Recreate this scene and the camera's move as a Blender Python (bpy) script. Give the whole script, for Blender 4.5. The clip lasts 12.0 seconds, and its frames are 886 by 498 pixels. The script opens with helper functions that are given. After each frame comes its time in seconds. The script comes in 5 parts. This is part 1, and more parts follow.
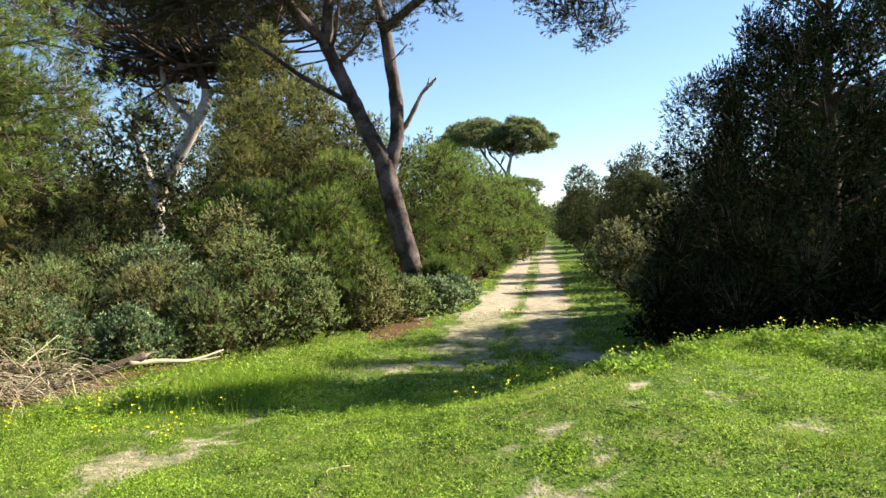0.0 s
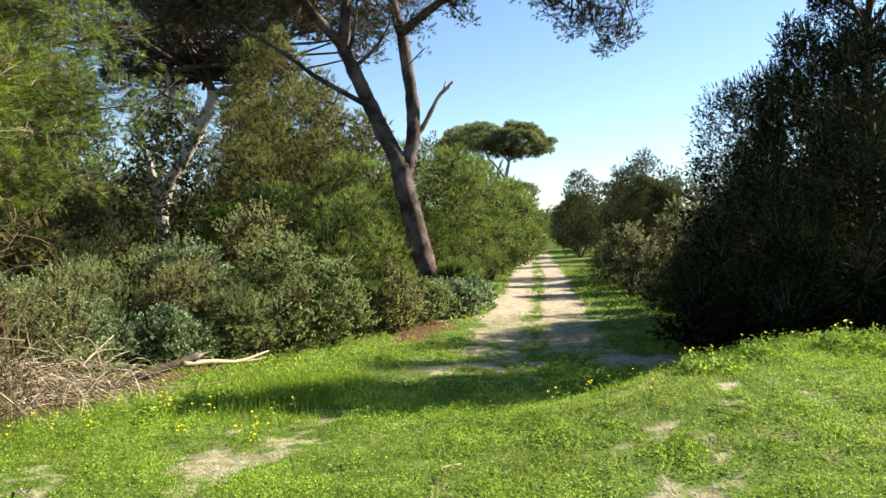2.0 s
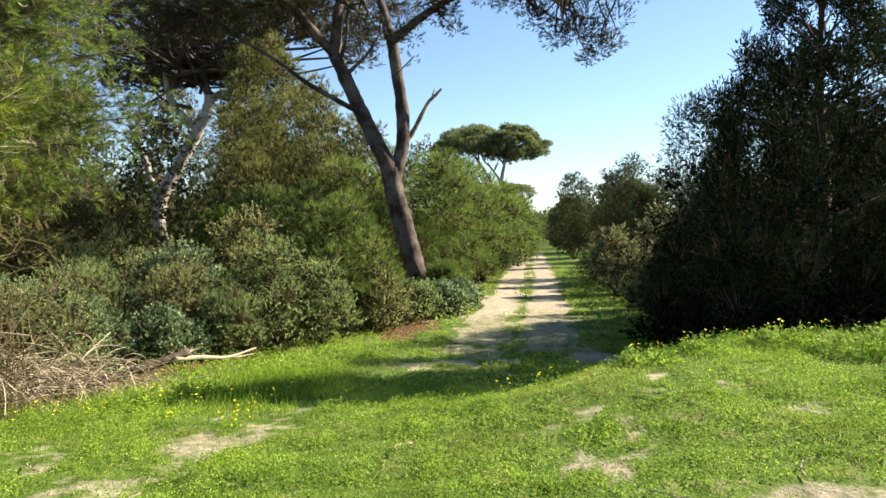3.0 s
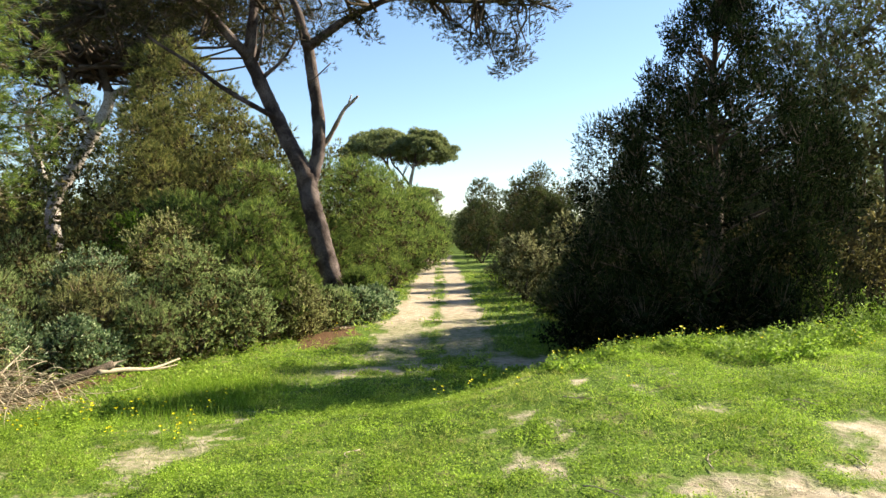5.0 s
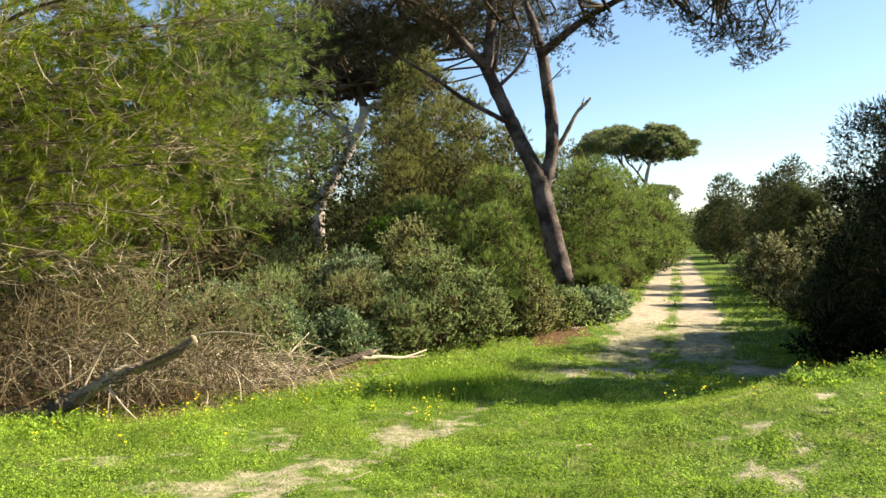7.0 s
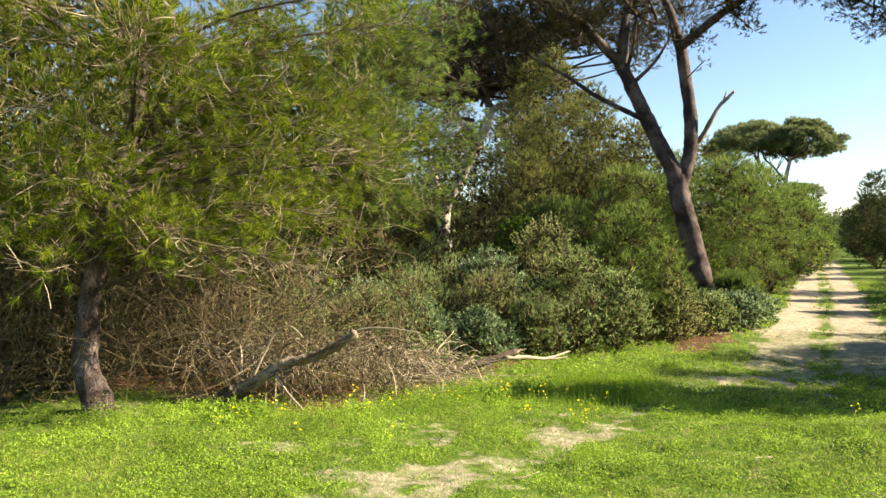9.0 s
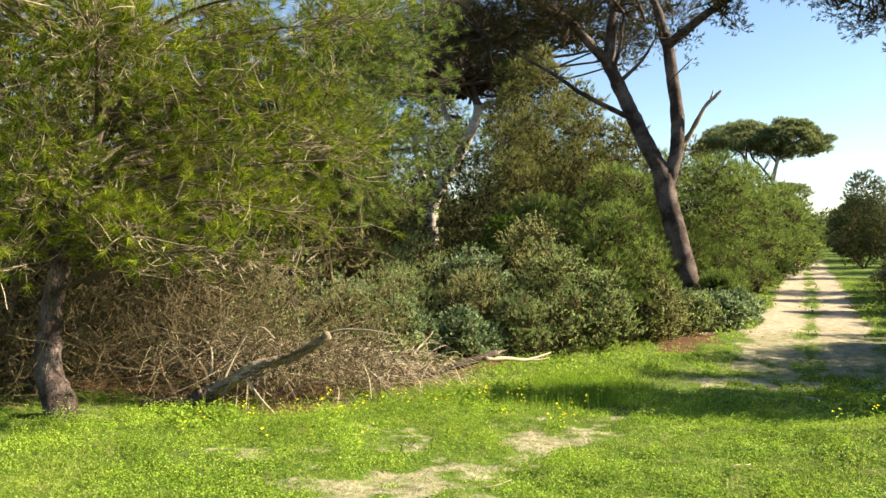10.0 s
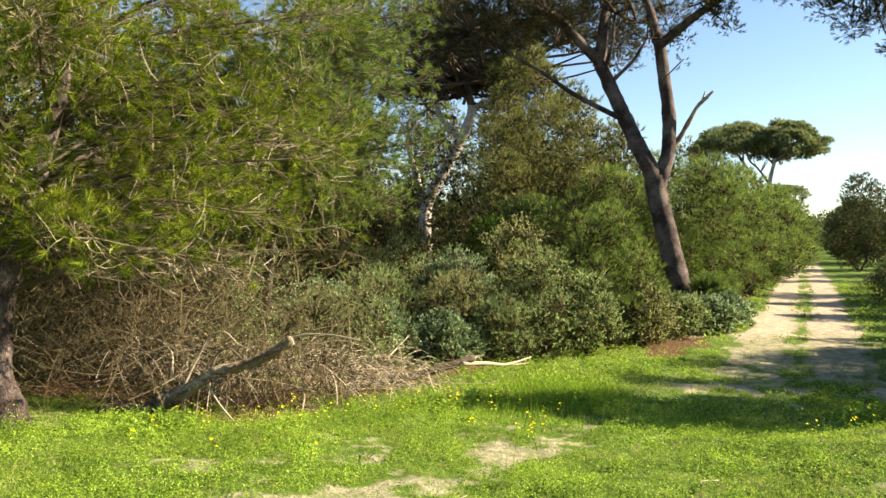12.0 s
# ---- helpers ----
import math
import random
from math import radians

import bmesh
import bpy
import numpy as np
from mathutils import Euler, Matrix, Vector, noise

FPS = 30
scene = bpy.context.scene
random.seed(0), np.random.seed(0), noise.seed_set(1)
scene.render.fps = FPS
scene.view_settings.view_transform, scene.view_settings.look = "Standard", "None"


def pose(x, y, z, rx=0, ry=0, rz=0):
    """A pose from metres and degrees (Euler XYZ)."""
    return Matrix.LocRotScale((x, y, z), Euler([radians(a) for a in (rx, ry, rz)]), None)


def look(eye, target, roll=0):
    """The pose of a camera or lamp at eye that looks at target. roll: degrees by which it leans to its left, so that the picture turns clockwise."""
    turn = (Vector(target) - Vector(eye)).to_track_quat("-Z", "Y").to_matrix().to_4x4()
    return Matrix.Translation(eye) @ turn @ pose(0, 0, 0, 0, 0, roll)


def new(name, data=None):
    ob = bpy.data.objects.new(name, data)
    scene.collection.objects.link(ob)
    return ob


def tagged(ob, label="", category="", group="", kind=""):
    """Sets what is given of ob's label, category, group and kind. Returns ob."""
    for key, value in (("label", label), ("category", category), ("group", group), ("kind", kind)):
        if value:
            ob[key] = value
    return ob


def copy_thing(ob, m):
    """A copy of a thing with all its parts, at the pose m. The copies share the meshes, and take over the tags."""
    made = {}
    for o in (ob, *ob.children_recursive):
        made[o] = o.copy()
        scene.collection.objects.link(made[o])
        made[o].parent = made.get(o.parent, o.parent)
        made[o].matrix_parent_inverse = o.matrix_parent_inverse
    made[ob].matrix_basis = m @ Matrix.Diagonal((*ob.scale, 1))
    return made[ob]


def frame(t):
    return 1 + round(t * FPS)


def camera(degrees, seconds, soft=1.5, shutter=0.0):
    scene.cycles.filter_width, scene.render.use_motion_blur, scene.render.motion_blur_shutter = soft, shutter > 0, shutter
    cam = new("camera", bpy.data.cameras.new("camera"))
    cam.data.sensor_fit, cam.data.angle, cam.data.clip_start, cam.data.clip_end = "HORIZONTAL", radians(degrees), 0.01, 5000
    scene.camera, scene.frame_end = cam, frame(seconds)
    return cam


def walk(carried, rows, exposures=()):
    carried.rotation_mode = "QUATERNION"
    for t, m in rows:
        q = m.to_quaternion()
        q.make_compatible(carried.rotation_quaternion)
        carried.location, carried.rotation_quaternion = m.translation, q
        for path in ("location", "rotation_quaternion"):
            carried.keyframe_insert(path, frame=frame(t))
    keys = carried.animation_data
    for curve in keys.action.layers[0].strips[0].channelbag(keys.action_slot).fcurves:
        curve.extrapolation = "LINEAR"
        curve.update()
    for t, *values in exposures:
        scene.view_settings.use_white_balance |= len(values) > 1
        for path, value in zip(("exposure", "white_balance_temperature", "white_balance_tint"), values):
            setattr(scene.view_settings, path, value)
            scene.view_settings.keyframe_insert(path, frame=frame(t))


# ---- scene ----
cam = camera(64.6, 12.0)
PATH = [
    (0.0, pose(0.000, 0.000, 1.600, 0, 0, 0) @ pose(0, 0, 0, 0, 0, 0.00) @ pose(0, 0, 0, 87.90) @ pose(0, 0, 0, 0, 0, -0.80)),
    (0.5, pose(-0.182, 0.128, 1.595, 0, 0, 0) @ pose(0, 0, 0, 0, 0, -0.54) @ pose(0, 0, 0, 87.93) @ pose(0, 0, 0, 0, 0, -0.69)),
    (1.0, pose(-0.351, 0.206, 1.581, 0, 0, 0) @ pose(0, 0, 0, 0, 0, -0.68) @ pose(0, 0, 0, 88.02) @ pose(0, 0, 0, 0, 0, -0.62)),
    (1.5, pose(-0.562, 0.196, 1.582, 0, 0, 0) @ pose(0, 0, 0, 0, 0, -0.74) @ pose(0, 0, 0, 88.08) @ pose(0, 0, 0, 0, 0, -0.51)),
    (2.0, pose(-0.757, -0.043, 1.587, 0, 0, 0) @ pose(0, 0, 0, 0, 0, -0.76) @ pose(0, 0, 0, 88.20) @ pose(0, 0, 0, 0, 0, -0.45)),
    (2.5, pose(-0.549, -0.382, 1.616, 0, 0, 0) @ pose(0, 0, 0, 0, 0, -0.59) @ pose(0, 0, 0, 88.24) @ pose(0, 0, 0, 0, 0, -0.44)),
    (2.7, pose(-0.439, -0.516, 1.627, 0, 0, 0) @ pose(0, 0, 0, 0, 0, -0.56) @ pose(0, 0, 0, 88.27) @ pose(0, 0, 0, 0, 0, -0.46)),
    (4.3, pose(-0.668, -0.942, 1.709, 0, 0, 0) @ pose(0, 0, 0, 0, 0, -6.72) @ pose(0, 0, 0, 88.46) @ pose(0, 0, 0, 0, 0, 0.20)),
    (4.5, pose(-0.725, -0.957, 1.740, 0, 0, 0) @ pose(0, 0, 0, 0, 0, -7.77) @ pose(0, 0, 0, 88.42) @ pose(0, 0, 0, 0, 0, 0.02)),
    (5.0, pose(-0.762, -1.024, 1.774, 0, 0, 0) @ pose(0, 0, 0, 0, 0, -8.53) @ pose(0, 0, 0, 88.47) @ pose(0, 0, 0, 0, 0, 0.09)),
    (5.5, pose(-0.681, -1.113, 1.802, 0, 0, 0) @ pose(0, 0, 0, 0, 0, -8.57) @ pose(0, 0, 0, 88.48) @ pose(0, 0, 0, 0, 0, 0.10)),
    (6.0, pose(-0.655, -1.222, 1.829, 0, 0, 0) @ pose(0, 0, 0, 0, 0, -7.77) @ pose(0, 0, 0, 88.51) @ pose(0, 0, 0, 0, 0, 0.15)),
    (6.5, pose(-0.713, -1.348, 1.851, 0, 0, 0) @ pose(0, 0, 0, 0, 0, -0.97) @ pose(0, 0, 0, 88.42) @ pose(0, 0, 0, 0, 0, 0.02)),
    (7.0, pose(-0.770, -1.454, 1.850, 0, 0, 0) @ pose(0, 0, 0, 0, 0, 10.28) @ pose(0, 0, 0, 88.37) @ pose(0, 0, 0, 0, 0, -0.12)),
    (7.5, pose(-0.862, -1.511, 1.839, 0, 0, 0) @ pose(0, 0, 0, 0, 0, 23.45) @ pose(0, 0, 0, 88.35) @ pose(0, 0, 0, 0, 0, -0.41)),
    (7.7, pose(-0.901, -1.564, 1.854, 0, 0, 0) @ pose(0, 0, 0, 0, 0, 25.68) @ pose(0, 0, 0, 88.32) @ pose(0, 0, 0, 0, 0, -0.41)),
    (9.3, pose(-1.168, -1.501, 1.829, 0, 0, 0) @ pose(0, 0, 0, 0, 0, 19.15) @ pose(0, 0, 0, 88.36) @ pose(0, 0, 0, 0, 0, 0.21)),
    (9.5, pose(-1.149, -1.461, 1.845, 0, 0, 0) @ pose(0, 0, 0, 0, 0, 19.11) @ pose(0, 0, 0, 88.27) @ pose(0, 0, 0, 0, 0, 0.25)),
    (10.0, pose(-1.078, -1.309, 1.845, 0, 0, 0) @ pose(0, 0, 0, 0, 0, 19.07) @ pose(0, 0, 0, 88.28) @ pose(0, 0, 0, 0, 0, 0.29)),
    (10.5, pose(-1.043, -1.196, 1.838, 0, 0, 0) @ pose(0, 0, 0, 0, 0, 19.01) @ pose(0, 0, 0, 88.30) @ pose(0, 0, 0, 0, 0, 0.35)),
    (11.0, pose(-0.998, -1.076, 1.831, 0, 0, 0) @ pose(0, 0, 0, 0, 0, 19.01) @ pose(0, 0, 0, 88.33) @ pose(0, 0, 0, 0, 0, 0.38)),
    (11.5, pose(-0.927, -1.002, 1.846, 0, 0, 0) @ pose(0, 0, 0, 0, 0, 18.96) @ pose(0, 0, 0, 88.31) @ pose(0, 0, 0, 0, 0, 0.54)),
    (12.0, pose(-0.863, -0.973, 1.864, 0, 0, 0) @ pose(0, 0, 0, 0, 0, 18.96) @ pose(0, 0, 0, 88.30) @ pose(0, 0, 0, 0, 0, 0.58)),
]
walk(cam, PATH, exposures=[(0.0, 1.5, 6700, 10), (2.5, 1.53, 6800, 10), (4.5, 1.57, 7000, 10), (7.0, 1.58, 7200, 10), (9.5, 1.64, 7500, 10), (12.0, 1.64, 7500, 10)])

# ---- light ----
SUN_AZ, SUN_EL = radians(19), radians(34.5)      # azimuth from +x towards +y
sun_dir = Vector((math.cos(SUN_AZ) * math.cos(SUN_EL), math.sin(SUN_AZ) * math.cos(SUN_EL), math.sin(SUN_EL)))
world = bpy.data.worlds.new("sky")
scene.world = world
world.use_nodes = True
wn = world.node_tree.nodes
sky = wn.new("ShaderNodeTexSky")
sky.sky_type, sky.sun_disc = "NISHITA", False
sky.sun_elevation, sky.sun_rotation = SUN_EL, math.pi / 2 - SUN_AZ
sky.air_density, sky.dust_density, sky.ozone_density = 1.0, 0.15, 4.5
world.node_tree.links.new(sky.outputs[0], wn["Background"].inputs[0])
wn["Background"].inputs[1].default_value = 0.076
sun_data = bpy.data.lights.new("sun", "SUN")
sun_data.energy, sun_data.angle, sun_data.color = 5.0, radians(0.55), (1.0, 0.92, 0.76)
sun = new("sun", sun_data)
sun.matrix_world = look(sun_dir * 60, (0, 0, 0))

# ---- materials ----


def material(name):
    m = bpy.data.materials.new(name)
    m.use_nodes = True
    return m, m.node_tree.nodes, m.node_tree.links, m.node_tree.nodes["Principled BSDF"]


def mix_rgb(n, l, fac, a, b):
    x = n.new("ShaderNodeMix")
    x.data_type = "RGBA"
    for sock, v in ((x.inputs[0], fac), (x.inputs[6], a), (x.inputs[7], b)):
        if isinstance(v, (tuple, list)):
            sock.default_value = (*v, 1)
        elif isinstance(v, (int, float)):
            sock.default_value = v
        else:
            l.new(v, sock)
    return x.outputs[2]


def noise_node(n, l, scale, detail=4.0, coord=None, rough=0.6):
    t = n.new("ShaderNodeTexNoise")
    t.inputs["Scale"].default_value, t.inputs["Detail"].default_value, t.inputs["Roughness"].default_value = scale, detail, rough
    if coord is not None:
        l.new(coord, t.inputs["Vector"])
    return t.outputs["Fac"]


def ramp(n, l, fac, stops):
    r = n.new("ShaderNodeValToRGB")
    e = r.color_ramp.elements
    while len(e) < len(stops):
        e.new(0.5)
    for k, (p, c) in zip(e, stops):
        k.position, k.color = p, (*c, 1)
    l.new(fac, r.inputs[0])
    return r.outputs[0]


def foliage_material(name, dark, mid, light, through_light=0.45, patch=1.2, rough=0.6, gloss=0.12):
    """Leaves: colour varies from leaf to leaf and in soft patches; some light passes through."""
    m, n, l, bsdf = material(name)
    geo, tc = n.new("ShaderNodeNewGeometry"), n.new("ShaderNodeTexCoord")
    dark, mid, light = (tuple(c * 1.75 for c in k) for k in (dark, mid, light))
    leaf = ramp(n, l, geo.outputs["Random Per Island"], [(0.0, dark), (0.55, mid), (1.0, light)])
    soft = ramp(n, l, noise_node(n, l, patch, 3, tc.outputs["Object"]), [(0.3, (0.50, 0.54, 0.48)), (0.7, (1.34, 1.28, 1.1))])
    mul = n.new("ShaderNodeMix")
    mul.data_type, mul.blend_type = "RGBA", "MULTIPLY"
    mul.inputs[0].default_value = 1
    l.new(leaf, mul.inputs[6]), l.new(soft, mul.inputs[7])
    l.new(mul.outputs[2], bsdf.inputs["Base Color"])
    bsdf.inputs["Roughness"].default_value = rough
    bsdf.inputs["Specular IOR Level"].default_value = gloss
    tr, mx = n.new("ShaderNodeBsdfTranslucent"), n.new("ShaderNodeMixShader")
    l.new(mul.outputs[2], tr.inputs[0])
    mx.inputs[0].default_value = through_light
    l.new(bsdf.outputs[0], mx.inputs[1]), l.new(tr.outputs[0], mx.inputs[2])
    l.new(mx.outputs[0], n["Material Output"].inputs[0])
    return m


def bark_material(name, crack, plate, worn, scale=9.0, depth=0.6):
    """Plated bark: long plates parted by dark cracks, with weathered patches."""
    m, n, l, bsdf = material(name)
    tc, mp = n.new("ShaderNodeTexCoord"), n.new("ShaderNodeMapping")
    mp.inputs["Scale"].default_value = (1, 1, 0.35)
    l.new(tc.outputs["Object"], mp.inputs["Vector"])
    v = n.new("ShaderNodeTexVoronoi")
    v.feature = "DISTANCE_TO_EDGE"
    v.inputs["Scale"].default_value = scale
    warp = n.new("ShaderNodeVectorMath")
    wob = n.new("ShaderNodeTexNoise")
    wob.inputs["Scale"].default_value, wob.inputs["Detail"].default_value = scale * 0.8, 3
    l.new(mp.outputs[0], wob.inputs["Vector"])
    l.new(mp.outputs[0], warp.inputs[0]), l.new(wob.outputs["Color"], warp.inputs[1])
    l.new(warp.outputs[0], v.inputs["Vector"])
    edge = ramp(n, l, v.outputs["Distance"], [(0.0, (0.1, 0.1, 0.1)), (0.10, (1, 1, 1))])
    grain = noise_node(n, l, scale * 6, 5, mp.outputs[0])
    patch = noise_node(n, l, 1.6, 3, tc.outputs["Object"])
    base = mix_rgb(n, l, ramp(n, l, patch, [(0.42, (0, 0, 0)), (0.62, (1, 1, 1))]), plate, worn)
    base = mix_rgb(n, l, ramp(n, l, grain, [(0.3, (0, 0, 0)), (0.8, (0.45, 0.45, 0.45))]), base, crack)
    l.new(mix_rgb(n, l, edge, crack, base), bsdf.inputs["Base Color"])
    bsdf.inputs["Roughness"].default_value = 0.9
    bsdf.inputs["Specular IOR Level"].default_value = 0.15
    add = n.new("ShaderNodeMath")
    add.operation = "MULTIPLY_ADD"
    l.new(grain, add.inputs[0])
    add.inputs[1].default_value = 0.4
    l.new(edge, add.inputs[2])
    b = n.new("ShaderNodeBump")
    b.inputs["Strength"].default_value, b.inputs["Distance"].default_value = depth, 0.009
    l.new(add.outputs[0], b.inputs["Height"]), l.new(b.outputs[0], bsdf.inputs["Normal"])
    return m


def plain_material(name, a, b, scale=20.0, rough=0.85, island=True):
    m, n, l, bsdf = material(name)
    tc = n.new("ShaderNodeTexCoord")
    fac = noise_node(n, l, scale, 4, tc.outputs["Object"])
    if island:
        geo, av = n.new("ShaderNodeNewGeometry"), n.new("ShaderNodeMath")
        av.operation = "MULTIPLY_ADD"
        l.new(geo.outputs["Random Per Island"], av.inputs[0])
        av.inputs[1].default_value = 0.5
        hf = n.new("ShaderNodeMath")
        hf.operation = "MULTIPLY"
        l.new(fac, hf.inputs[0])
        hf.inputs[1].default_value = 0.5
        l.new(hf.outputs[0], av.inputs[2])
        fac = av.outputs[0]
    l.new(ramp(n, l, fac, [(0.2, a), (0.8, b)]), bsdf.inputs["Base Color"])
    bsdf.inputs["Roughness"].default_value = rough
    bsdf.inputs["Specular IOR Level"].default_value = 0.2
    return m


def ground_material():
    """Soil under grass, pale trodden sand and brown needle litter, by the ground's own cover."""
    m, n, l, bsdf = material("ground_soil")
    tc = n.new("ShaderNodeTexCoord")
    at_sand, at_litter = n.new("ShaderNodeAttribute"), n.new("ShaderNodeAttribute")
    at_sand.attribute_name, at_litter.attribute_name = "sand", "litter"
    fine, mid, wide = (noise_node(n, l, s, 6, tc.outputs["Object"]) for s in (38, 5, 0.6))
    green = ramp(n, l, mid, [(0.3, (0.05, 0.085, 0.013)), (0.52, (0.10, 0.165, 0.024)), (0.74, (0.24, 0.20, 0.10))])
    green = mix_rgb(n, l, ramp(n, l, fine, [(0.35, (0, 0, 0)), (0.75, (0.6, 0.6, 0.6))]), green, (0.10, 0.17, 0.025))
    sandy = ramp(n, l, mid, [(0.25, (0.28, 0.22, 0.15)), (0.5, (0.47, 0.385, 0.29)), (0.75, (0.64, 0.55, 0.44))])
    sandy = mix_rgb(n, l, ramp(n, l, fine, [(0.45, (0, 0, 0)), (0.8, (0.5, 0.5, 0.5))]), sandy, (0.22, 0.16, 0.10))
    litter = ramp(n, l, fine, [(0.3, (0.05, 0.028, 0.015)), (0.7, (0.20, 0.115, 0.062))])
    edge = n.new("ShaderNodeMath")
    edge.operation = "ADD"
    l.new(at_sand.outputs["Fac"], edge.inputs[0])
    off = n.new("ShaderNodeMath")
    off.operation = "MULTIPLY_ADD"
    l.new(fine, off.inputs[0])
    off.inputs[1].default_value, off.inputs[2].default_value = 0.7, -0.35
    clod = n.new("ShaderNodeMath")
    clod.operation = "MULTIPLY_ADD"
    l.new(noise_node(n, l, 11, 4, tc.outputs["Object"]), clod.inputs[0])
    clod.inputs[1].default_value = 1.1
    l.new(off.outputs[0], clod.inputs[2])
    less = n.new("ShaderNodeMath")
    less.operation = "SUBTRACT"
    l.new(clod.outputs[0], less.inputs[0])
    less.inputs[1].default_value = 0.55
    l.new(less.outputs[0], edge.inputs[1])
    col = mix_rgb(n, l, ramp(n, l, at_litter.outputs["Fac"], [(0.25, (0, 0, 0)), (0.7, (1, 1, 1))]), green, litter)
    col = mix_rgb(n, l, ramp(n, l, edge.outputs[0], [(0.34, (0, 0, 0)), (0.95, (0.95, 0.95, 0.95))]), col, sandy)
    l.new(col, bsdf.inputs["Base Color"])
    bsdf.inputs["Roughness"].default_value = 0.95
    bsdf.inputs["Specular IOR Level"].default_value = 0.1
    hs = n.new("ShaderNodeMath")
    hs.operation = "MULTIPLY_ADD"
    l.new(mid, hs.inputs[0])
    hs.inputs[1].default_value = 2.0
    l.new(fine, hs.inputs[2])
    b = n.new("ShaderNodeBump")
    b.inputs["Strength"].default_value, b.inputs["Distance"].default_value = 0.7, 0.05
    l.new(hs.outputs[0], b.inputs["Height"]), l.new(b.outputs[0], bsdf.inputs["Normal"])
    return m


M_GROUND = ground_material()
M_BARK = bark_material("pine_bark", (0.010, 0.007, 0.006), (0.072, 0.050, 0.043), (0.25, 0.195, 0.175), 11, 0.8)
M_BARK_PALE = bark_material("pale_bark", (0.14, 0.11, 0.09), (0.50, 0.44, 0.37), (0.64, 0.58, 0.51), 6)
M_BARK_DARK = bark_material("dark_bark", (0.02, 0.016, 0.012), (0.10, 0.075, 0.055), (0.17, 0.13, 0.10), 14)
M_TWIG = plain_material("twig_bark", (0.06, 0.045, 0.032), (0.16, 0.12, 0.085))
M_TWIG_PALE = plain_material("dry_twig", (0.13, 0.10, 0.066), (0.56, 0.47, 0.34))
M_TWIG_BROWN = plain_material("brown_twig", (0.038, 0.028, 0.015), (0.22, 0.17, 0.095))
M_DEADWOOD = bark_material("dead_wood", (0.035, 0.024, 0.016), (0.30, 0.22, 0.15), (0.68, 0.57, 0.43), 16)
M_DEADWOOD_DARK = bark_material("dark_dead_wood", (0.03, 0.022, 0.016), (0.15, 0.11, 0.08), (0.27, 0.21, 0.16), 12)
M_NEEDLE_BRIGHT = foliage_material("needles_bright", (0.014, 0.026, 0.003), (0.066, 0.106, 0.009), (0.27, 0.30, 0.034), 0.42)
M_NEEDLE = foliage_material("needles_green", (0.018, 0.034, 0.010), (0.084, 0.134, 0.033), (0.23, 0.28, 0.078), 0.45)
M_NEEDLE_OLIVE = foliage_material("needles_olive", (0.034, 0.044, 0.016), (0.106, 0.122, 0.040), (0.235, 0.22, 0.082), 0.45)
# crowns seen from below: the shade of their undersides is put into the green
M_NEEDLE_CANOPY = foliage_material("needles_canopy_shaded", (0.014, 0.016, 0.007), (0.034, 0.036, 0.015), (0.085, 0.076, 0.036), 0.4)
# near-black green: shade inside and under the right-hand trees put into the colour
M_NEEDLE_SHADED = foliage_material("needles_shaded", (0.004, 0.006, 0.003), (0.009, 0.013, 0.006), (0.018, 0.024, 0.011), 0.08, 1.2, 0.9, 0.0)
# pines past the bank: shade put into a duller needle green
M_PINE_SHADE = foliage_material("needles_shade_dull", (0.020, 0.030, 0.014), (0.058, 0.076, 0.034), (0.12, 0.14, 0.068), 0.35, 1.2, 0.8, 0.02)
# juniper green darkened, as the shade on its near side is in the colour
M_JUNIPER = foliage_material("juniper_scales_shaded", (0.004, 0.007, 0.003), (0.013, 0.021, 0.009), (0.034, 0.048, 0.020), 0.12, 1.2, 0.9, 0.0)
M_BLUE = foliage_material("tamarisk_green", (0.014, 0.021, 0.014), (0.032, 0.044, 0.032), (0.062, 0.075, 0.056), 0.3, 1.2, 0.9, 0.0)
M_LENTISK = foliage_material("mastic_leaves", (0.030, 0.056, 0.028), (0.105, 0.165, 0.085), (0.31, 0.36, 0.23), 0.35, 1.5, 0.4, 0.35)
M_SHRUB = foliage_material("shrub_leaves", (0.038, 0.064, 0.026), (0.155, 0.215, 0.092), (0.34, 0.39, 0.19), 0.5)
M_HEATH = foliage_material("heath_leaves", (0.052, 0.062, 0.028), (0.178, 0.198, 0.090), (0.38, 0.38, 0.195), 0.5)
M_BROWN_LEAF = foliage_material("brown_leaves", (0.030, 0.030, 0.014), (0.068, 0.064, 0.028), (0.14, 0.125, 0.055), 0.4)
# dark brown cores: dry leaves, with the shade inside crowns put into the colour
M_INNER = foliage_material("dry_shaded_inner_leaves", (0.022, 0.019, 0.009), (0.048, 0.043, 0.020), (0.095, 0.082, 0.042), 0.2, 1.2, 0.9, 0.0)
M_GREY = foliage_material("grey_leaves", (0.06, 0.068, 0.036), (0.15, 0.158, 0.085), (0.28, 0.275, 0.165), 0.45)
# backlit shade of the right-hand verge trees put into the green
M_VERGE = foliage_material("verge_leaves_backlit", (0.018, 0.026, 0.010), (0.040, 0.054, 0.020), (0.085, 0.098, 0.040), 0.35)
M_LUSH = foliage_material("lush_leaves", (0.022, 0.050, 0.006), (0.060, 0.115, 0.013), (0.13, 0.20, 0.03), 0.45)
M_FRESH = foliage_material("fresh_leaves", (0.06, 0.11, 0.012), (0.11, 0.19, 0.02), (0.18, 0.27, 0.035), 0.45)
